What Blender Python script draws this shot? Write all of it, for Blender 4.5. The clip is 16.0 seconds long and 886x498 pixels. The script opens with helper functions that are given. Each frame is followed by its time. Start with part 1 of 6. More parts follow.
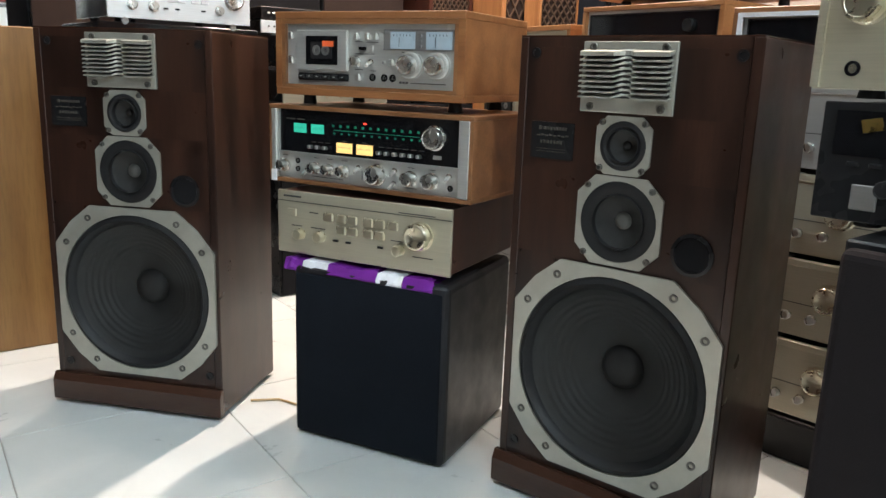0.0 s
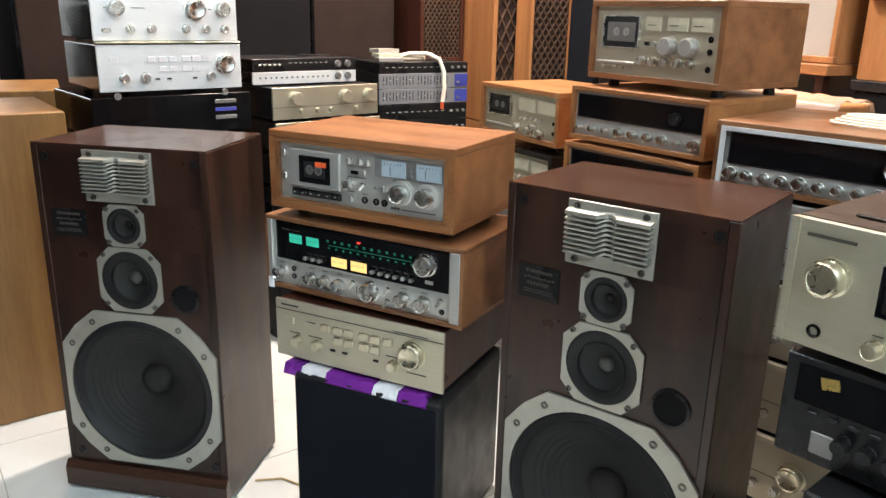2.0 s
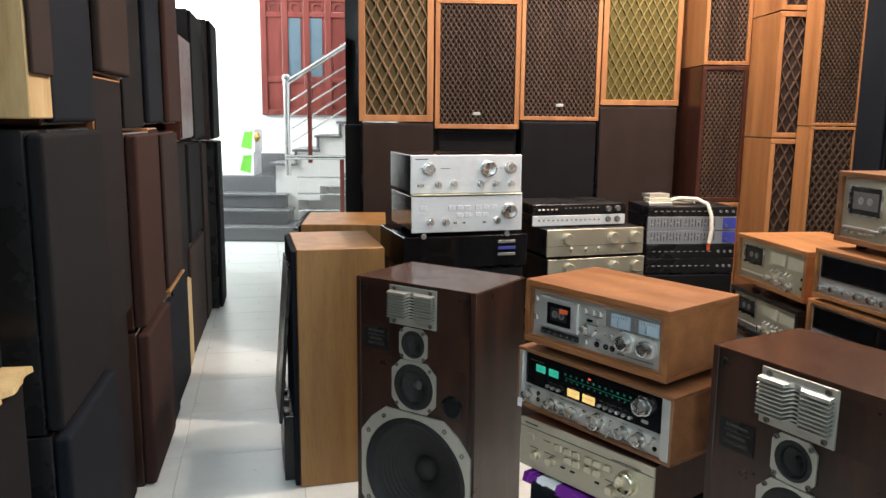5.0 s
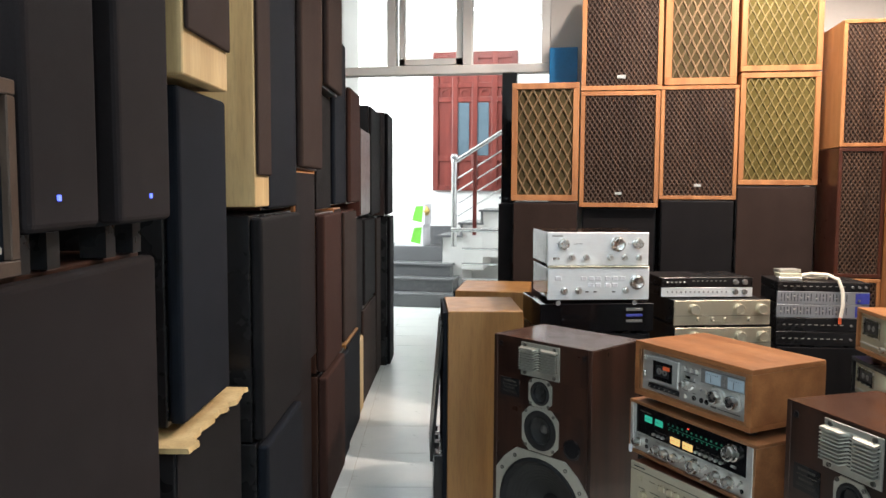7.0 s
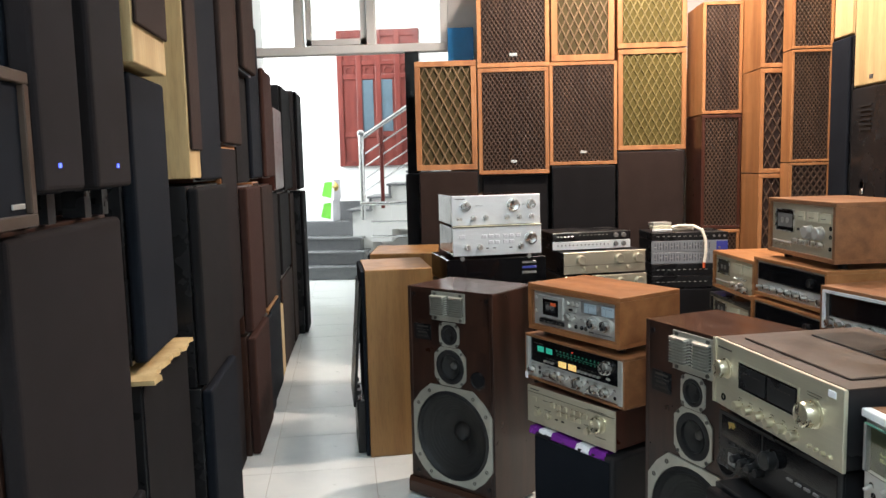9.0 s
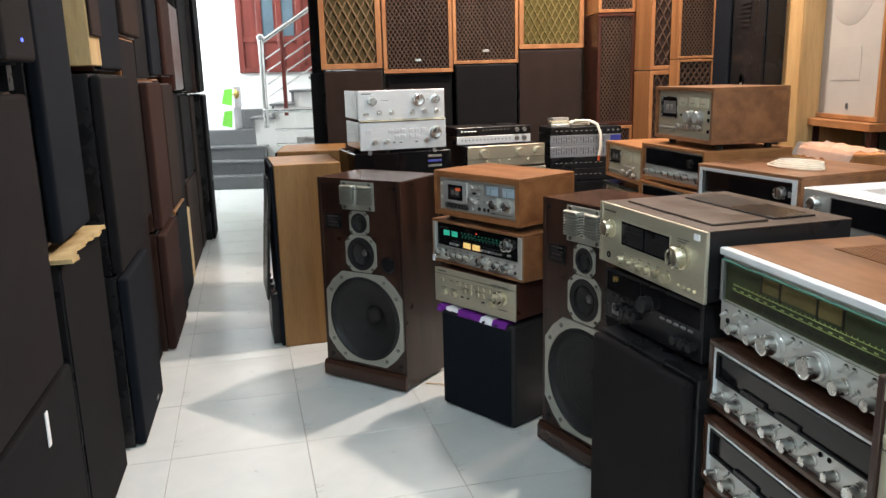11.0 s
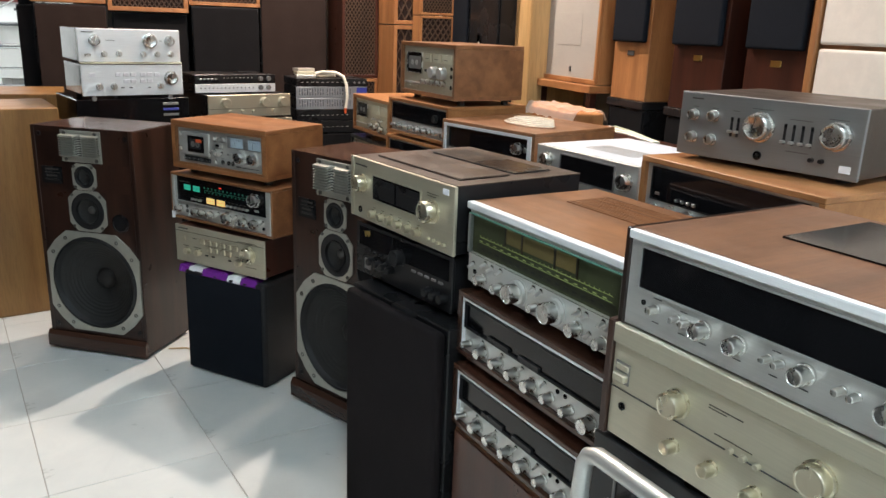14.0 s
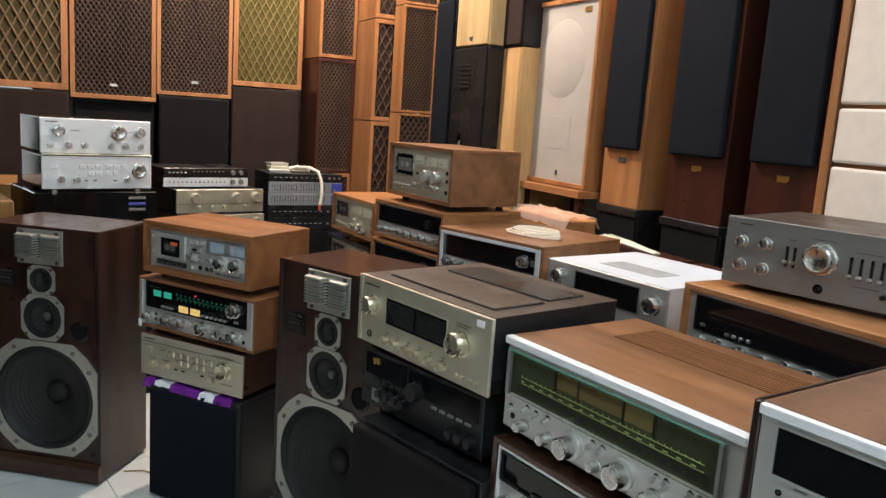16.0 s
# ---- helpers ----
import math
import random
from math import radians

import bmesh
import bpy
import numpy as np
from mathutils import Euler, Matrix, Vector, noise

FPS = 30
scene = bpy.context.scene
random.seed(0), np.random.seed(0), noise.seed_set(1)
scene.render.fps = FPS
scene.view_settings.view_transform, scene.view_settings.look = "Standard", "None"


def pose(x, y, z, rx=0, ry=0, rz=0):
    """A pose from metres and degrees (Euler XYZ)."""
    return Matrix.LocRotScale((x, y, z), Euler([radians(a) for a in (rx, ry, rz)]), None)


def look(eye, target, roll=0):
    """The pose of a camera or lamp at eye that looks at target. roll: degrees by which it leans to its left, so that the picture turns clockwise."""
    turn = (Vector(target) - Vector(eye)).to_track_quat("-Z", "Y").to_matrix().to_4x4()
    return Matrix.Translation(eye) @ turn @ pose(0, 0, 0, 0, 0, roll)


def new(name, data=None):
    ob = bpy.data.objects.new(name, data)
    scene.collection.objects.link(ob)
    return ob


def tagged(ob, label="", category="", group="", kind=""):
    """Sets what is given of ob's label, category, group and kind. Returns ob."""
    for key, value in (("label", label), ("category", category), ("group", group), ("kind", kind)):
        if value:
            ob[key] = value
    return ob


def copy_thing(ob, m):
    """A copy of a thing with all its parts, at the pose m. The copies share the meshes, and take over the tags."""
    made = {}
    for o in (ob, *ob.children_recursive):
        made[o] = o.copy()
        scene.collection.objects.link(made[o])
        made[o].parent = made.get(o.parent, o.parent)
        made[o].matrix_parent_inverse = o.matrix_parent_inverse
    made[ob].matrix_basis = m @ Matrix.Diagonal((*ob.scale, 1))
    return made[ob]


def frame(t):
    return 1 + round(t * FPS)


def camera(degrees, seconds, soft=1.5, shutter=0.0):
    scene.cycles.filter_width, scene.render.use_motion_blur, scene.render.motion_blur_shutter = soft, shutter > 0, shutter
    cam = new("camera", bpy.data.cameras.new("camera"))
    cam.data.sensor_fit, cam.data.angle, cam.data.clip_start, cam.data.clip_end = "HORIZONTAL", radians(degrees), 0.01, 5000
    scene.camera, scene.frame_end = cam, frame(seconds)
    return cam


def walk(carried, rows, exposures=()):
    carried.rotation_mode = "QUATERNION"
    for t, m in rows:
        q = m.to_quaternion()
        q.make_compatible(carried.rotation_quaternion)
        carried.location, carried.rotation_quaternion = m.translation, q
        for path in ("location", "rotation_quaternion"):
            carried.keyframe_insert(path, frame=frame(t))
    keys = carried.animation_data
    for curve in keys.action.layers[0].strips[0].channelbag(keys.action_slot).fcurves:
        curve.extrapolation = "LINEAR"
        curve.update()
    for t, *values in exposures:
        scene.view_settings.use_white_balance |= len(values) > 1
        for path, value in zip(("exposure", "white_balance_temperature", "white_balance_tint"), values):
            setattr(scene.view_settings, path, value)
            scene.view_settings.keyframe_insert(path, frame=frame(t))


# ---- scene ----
cam = camera(59.5, 16.0)
PATH = [
    (0, (0.027, 0.006, 0.863), (0.841, 1.778, 0.42), 2.0),
    (0.5, (0.013, 0.07, 0.874), (0.833, 1.843, 0.443), 2.3),
    (1, (0.023, 0.119, 0.944), (0.844, 1.892, 0.514), 2.1),
    (1.5, (0.042, 0.097, 1.098), (0.88, 1.837, 0.578), 1.0),
    (2, (0.041, 0.039, 1.252), (0.852, 1.772, 0.67), 1.3),
    (2.5, (0.016, -0.044, 1.329), (0.755, 1.702, 0.693), 1.7),
    (3, (-0.016, -0.083, 1.357), (0.603, 1.711, 0.726), 0.6),
    (3.5, (-0.077, -0.128, 1.38), (0.502, 1.706, 0.832), 1.1),
    (4, (-0.107, -0.187, 1.408), (0.432, 1.677, 0.924), 1.4),
    (4.5, (-0.022, -0.261, 1.422), (0.305, 1.668, 1.007), -0.6),
    (5, (0.097, -0.346, 1.444), (0.18, 1.624, 1.11), 0.6),
    (5.2, (0.105, -0.384, 1.454), (0.148, 1.595, 1.165), -0.3),
    (7.3, (0.25, -0.883, 1.495), (-0.116, 1.077, 1.338), 0.5),
    (7.5, (0.226, -0.924, 1.472), (-0.08, 1.044, 1.287), -0.8),
    (7.7, (0.216, -0.968, 1.47), (-0.003, 1.008, 1.25), -1.7),
    (8, (0.248, -0.985, 1.467), (0.087, 0.997, 1.256), -2.4),
    (8.2, (0.276, -1.029, 1.476), (0.159, 0.958, 1.277), -1.5),
    (10.3, (0.276, -1.347, 1.395), (0.158, 0.622, 1.066), -1.3),
    (10.5, (0.283, -1.348, 1.383), (0.249, 0.619, 1.026), -0.9),
    (11, (0.267, -1.363, 1.372), (0.385, 0.585, 0.932), -1.5),
    (11.5, (0.251, -1.36, 1.366), (0.432, 0.573, 0.885), -1.3),
    (12, (0.242, -1.338, 1.351), (0.508, 0.559, 0.776), -1.0),
    (12.5, (0.25, -1.327, 1.345), (0.69, 0.523, 0.727), 0.6),
    (13, (0.259, -1.321, 1.348), (0.841, 0.485, 0.715), 0.8),
    (13.5, (0.265, -1.316, 1.354), (0.935, 0.47, 0.751), 1.7),
    (14, (0.263, -1.317, 1.368), (1.003, 0.456, 0.814), 2.1),
    (14.5, (0.253, -1.281, 1.381), (1.005, 0.501, 0.872), 2.6),
    (15, (0.225, -1.189, 1.388), (0.977, 0.607, 0.933), 3.1),
    (15.5, (0.197, -1.094, 1.398), (0.977, 0.701, 0.986), 3.4),
    (16, (0.175, -1.044, 1.409), (1.056, 0.72, 1.076), 3.9),
]
EXPOSURES = [(0.0, 0.75), (1.0, 0.68), (2.0, 0.70), (3.0, 0.48), (4.0, 0.30), (5.0, 0.2), (8.0, 0.17), (11.0, 0.12), (13.0, 0.1), (14.5, 0.05), (16.0, -0.12)]
walk(cam, [(t, look(eye, target, roll)) for t, eye, target, roll in PATH], EXPOSURES)

# ---- light ----
world = bpy.data.worlds.new("world")
scene.world = world
world.use_nodes = True
wn = world.node_tree
sky = wn.nodes.new("ShaderNodeTexSky")
sky.sky_type, sky.sun_disc, sky.sun_elevation, sky.sun_rotation = "NISHITA", False, radians(40), radians(20)
wn.links.new(sky.outputs[0], wn.nodes["Background"].inputs[0])
wn.nodes["Background"].inputs[1].default_value = 0.10


def area_lamp(name, m, sx, sy, watts, colour):
    data = bpy.data.lights.new(name, "AREA")
    data.shape, data.size, data.size_y, data.energy, data.color = "RECTANGLE", sx, sy, watts, colour
    ob = new(name, data)
    ob.matrix_world = m
    return ob


def spot_lamp(name, eye, target, watts, colour, cone, radius):
    data = bpy.data.lights.new(name, "SPOT")
    data.energy, data.color, data.spot_size, data.spot_blend, data.shadow_soft_size = watts, colour, radians(cone), 0.5, radius
    ob = new(name, data)
    ob.matrix_world = look(eye, target)
    return ob


CEIL = 3.4
WARM, COOL = (1.0, 0.84, 0.73), (0.80, 0.97, 1.08)
# unseen tubes added under the ceiling as cool fill light
FILL_TUBES = [(0.25, -2.3, 100), (-0.25, 1.2, 100), (2.1, -1.6, 100)]
for tx, ty, ta in FILL_TUBES:
    area_lamp("tube_light", pose(tx, ty, CEIL - 0.13, 0, 0, ta), 1.2, 0.05, 14 if ty > 0 else 44, COOL)
# first warm downlight follows the floor shadows; the other three are added fill
DOWNLIGHT_AND_FILLS = [(1.45, 2.95), (1.95, 1.2), (0.6, 3.25), (1.95, 2.5)]
DOWN_W = [340, 60, 90, 80]
for (tx, ty), watts in zip(DOWNLIGHT_AND_FILLS, DOWN_W):
    spot_lamp("downlight_lamp", (tx, ty, CEIL - 0.04), (tx - 0.1, ty - 0.08, 0), watts, WARM, 150, 0.05)
# unseen area lamps added to brighten the stair hall, standing in for daylight
area_lamp("hall_light", look((-3.7, 8.7, 2.7), (-1.0, 10.1, 1.7)), 1.4, 1.6, 170, (0.93, 0.98, 1.0))
area_lamp("hall_tube", pose(-1.0, 9.3, 3.8, 0, 0, 0), 1.2, 0.10, 40, (0.93, 0.98, 1.0))


# ---- materials ----


def mat_base(name, rough=0.5, metal=0.0):
    m = bpy.data.materials.new(name)
    m.use_nodes = True
    b = m.node_tree.nodes["Principled BSDF"]
    b.inputs["Roughness"].default_value = rough
    b.inputs["Metallic"].default_value = metal
    return m, m.node_tree, b


def link_mix(nt, fac, a, b_):
    """A colour mix node; a and b_ are colours or sockets."""
    n = nt.nodes.new("ShaderNodeMix")
    n.data_type = "RGBA"
    if isinstance(fac, (int, float)):
        n.inputs[0].default_value = fac
    else:
        nt.links.new(fac, n.inputs[0])
    for k, v in ((6, a), (7, b_)):
        if isinstance(v, tuple):
            n.inputs[k].default_value = (*v, 1)
        else:
            nt.links.new(v, n.inputs[k])
    return n.outputs[2]


def coords(nt, scale=(1, 1, 1), kind="Object"):
    tc = nt.nodes.new("ShaderNodeTexCoord")
    mp = nt.nodes.new("ShaderNodeMapping")
    mp.inputs["Scale"].default_value = scale
    nt.links.new(tc.outputs[kind], mp.inputs[0])
    return mp.outputs[0]


def noise_tex(nt, vec, scale, detail=4, rough=0.55, distort=0.0):
    n = nt.nodes.new("ShaderNodeTexNoise")
    n.inputs["Scale"].default_value, n.inputs["Detail"].default_value = scale, detail
    n.inputs["Roughness"].default_value, n.inputs["Distortion"].default_value = rough, distort
    nt.links.new(vec, n.inputs["Vector"])
    return n.outputs[0]


def ramp(nt, fac, lo, hi, a=0.0, b_=1.0):
    n = nt.nodes.new("ShaderNodeMapRange")
    n.inputs[1].default_value, n.inputs[2].default_value = lo, hi
    n.inputs[3].default_value, n.inputs[4].default_value = a, b_
    nt.links.new(fac, n.inputs[0])
    return n.outputs[0]


def bump(nt, b, height, strength, dist=0.002):
    n = nt.nodes.new("ShaderNodeBump")
    n.inputs["Strength"].default_value, n.inputs["Distance"].default_value = strength, dist
    nt.links.new(height, n.inputs["Height"])
    nt.links.new(n.outputs[0], b.inputs["Normal"])


def wood(name, dark, light, axis="z", rough=0.38, fine=90):
    """Veneer with the grain along the given axis."""
    m, nt, b = mat_base(name, rough)
    sc = {"x": (0.12, 1, 1), "y": (1, 0.12, 1), "z": (1, 1, 0.10)}[axis]
    info = nt.nodes.new("ShaderNodeObjectInfo")
    tc = nt.nodes.new("ShaderNodeTexCoord")
    off = nt.nodes.new("ShaderNodeVectorMath")
    off.operation = "MULTIPLY_ADD"
    comb = nt.nodes.new("ShaderNodeCombineXYZ")
    for k in range(3):
        nt.links.new(info.outputs["Random"], comb.inputs[k])
    nt.links.new(comb.outputs[0], off.inputs[0])
    off.inputs[1].default_value = (7, 5, 9)
    nt.links.new(tc.outputs["Object"], off.inputs[2])
    mp = nt.nodes.new("ShaderNodeMapping")
    mp.inputs["Scale"].default_value = sc
    nt.links.new(off.outputs[0], mp.inputs[0])
    v = mp.outputs[0]
    broad = noise_tex(nt, v, 14, 3, 0.5, 0.15)
    grain = noise_tex(nt, v, fine * 2.2, 4, 0.65)
    f1 = ramp(nt, broad, 0.32, 0.68)
    base = link_mix(nt, f1, dark, light)
    f2 = ramp(nt, grain, 0.46, 0.80, 0.0, 0.40)
    base = link_mix(nt, f2, base, tuple(c * 0.45 for c in dark))
    nt.links.new(base, b.inputs["Base Color"])
    wear = noise_tex(nt, coords(nt), 14, 3)
    nt.links.new(ramp(nt, wear, 0.3, 0.7, rough - 0.03, rough + 0.06), b.inputs["Roughness"])
    bump(nt, b, grain, 0.12, 0.001)
    return m


def metal(name, colour, rough=0.3, metallic=0.9, brushed=(0.02, 1, 1)):
    m, nt, b = mat_base(name, rough, metallic)
    streak = noise_tex(nt, coords(nt, brushed), 420 if brushed[0] < 1 else 30, 3, 0.6)
    blot = noise_tex(nt, coords(nt), 18, 4)
    col = link_mix(nt, ramp(nt, streak, 0.3, 0.7), tuple(c * 0.88 for c in colour), colour)
    col = link_mix(nt, ramp(nt, blot, 0.5, 0.8, 0, 0.25), col, tuple(c * 0.75 for c in colour))
    nt.links.new(col, b.inputs["Base Color"])
    nt.links.new(ramp(nt, streak, 0.3, 0.7, rough - 0.06, rough + 0.08), b.inputs["Roughness"])
    if brushed[0] < 1:
        bump(nt, b, streak, 0.04, 0.0004)
    return m


def paint(name, colour, rough=0.45, grain=60, amount=0.25, relief=0.05):
    m, nt, b = mat_base(name, rough)
    b.inputs["Specular IOR Level"].default_value = 0.3
    v = coords(nt)
    n1, n2 = noise_tex(nt, v, grain, 5), noise_tex(nt, v, grain / 12, 4)
    col = link_mix(nt, ramp(nt, n2, 0.35, 0.7), colour, tuple(min(1, c * (1 + amount)) for c in colour))
    col = link_mix(nt, ramp(nt, n1, 0.5, 0.75, 0, 0.5), col, tuple(c * (1 - amount) for c in colour))
    nt.links.new(col, b.inputs["Base Color"])
    nt.links.new(ramp(nt, n2, 0.3, 0.7, max(0.03, rough - 0.08), rough + 0.1), b.inputs["Roughness"])
    bump(nt, b, n1, relief, 0.001)
    return m


def fabric(name, colour, weave=700, rough=0.9, fade=0.35):
    m, nt, b = mat_base(name, rough)
    v = coords(nt)
    chk = nt.nodes.new("ShaderNodeTexWave")
    chk.inputs["Scale"].default_value = weave / 6
    chk.bands_direction = "Z"
    nt.links.new(v, chk.inputs["Vector"])
    fine = noise_tex(nt, v, weave, 2)
    dust = noise_tex(nt, v, 7, 5, 0.6)
    col = link_mix(nt, ramp(nt, fine, 0.3, 0.7), tuple(c * 0.7 for c in colour), tuple(c * 1.2 for c in colour))
    col = link_mix(nt, ramp(nt, dust, 0.42, 0.78, 0, fade), col, tuple(c * 1.5 + 0.004 for c in colour))
    nt.links.new(col, b.inputs["Base Color"])
    b.inputs["Specular IOR Level"].default_value = 0.12
    bump(nt, b, fine, 0.3, 0.001)
    return m


def glow(name, colour, strength):
    m, nt, b = mat_base(name, 0.3)
    b.inputs["Base Color"].default_value = (*colour, 1)
    b.inputs["Emission Color"].default_value = (*colour, 1)
    b.inputs["Emission Strength"].default_value = strength
    return m


def tile_mat():
    m, nt, b = mat_base("glazed_floor_tile", 0.12)
    v = coords(nt)
    info = nt.nodes.new("ShaderNodeObjectInfo")
    cloud = noise_tex(nt, v, 5, 6, 0.65, 0.6)
    vein = noise_tex(nt, v, 22, 6, 0.7, 1.5)
    col = link_mix(nt, ramp(nt, cloud, 0.3, 0.75), (0.60, 0.63, 0.62), (0.70, 0.72, 0.70))
    col = link_mix(nt, ramp(nt, vein, 0.55, 0.8, 0, 0.25), col, (0.58, 0.61, 0.60))
    col = link_mix(nt, ramp(nt, info.outputs["Random"], 0, 1, 0, 0.18), col, (0.60, 0.62, 0.60))
    nt.links.new(col, b.inputs["Base Color"])
    nt.links.new(ramp(nt, cloud, 0.3, 0.7, 0.26, 0.36), b.inputs["Roughness"])
    bump(nt, b, cloud, 0.02, 0.002)
    return m


def granite(name, colour):
    m, nt, b = mat_base(name, 0.25)
    v = coords(nt)
    n = noise_tex(nt, v, 160, 3, 0.8)
    col = link_mix(nt, ramp(nt, n, 0.4, 0.62), tuple(c * 0.55 for c in colour), tuple(c * 1.5 for c in colour))
    nt.links.new(col, b.inputs["Base Color"])
    return m


def glass_mat(name, tint=(1, 1, 1), rough=0.02):
    m, nt, b = mat_base(name, rough)
    b.inputs["Base Color"].default_value = (*tint, 1)
    b.inputs["Transmission Weight"].default_value = 1.0
    b.inputs["IOR"].default_value = 1.45
    return m


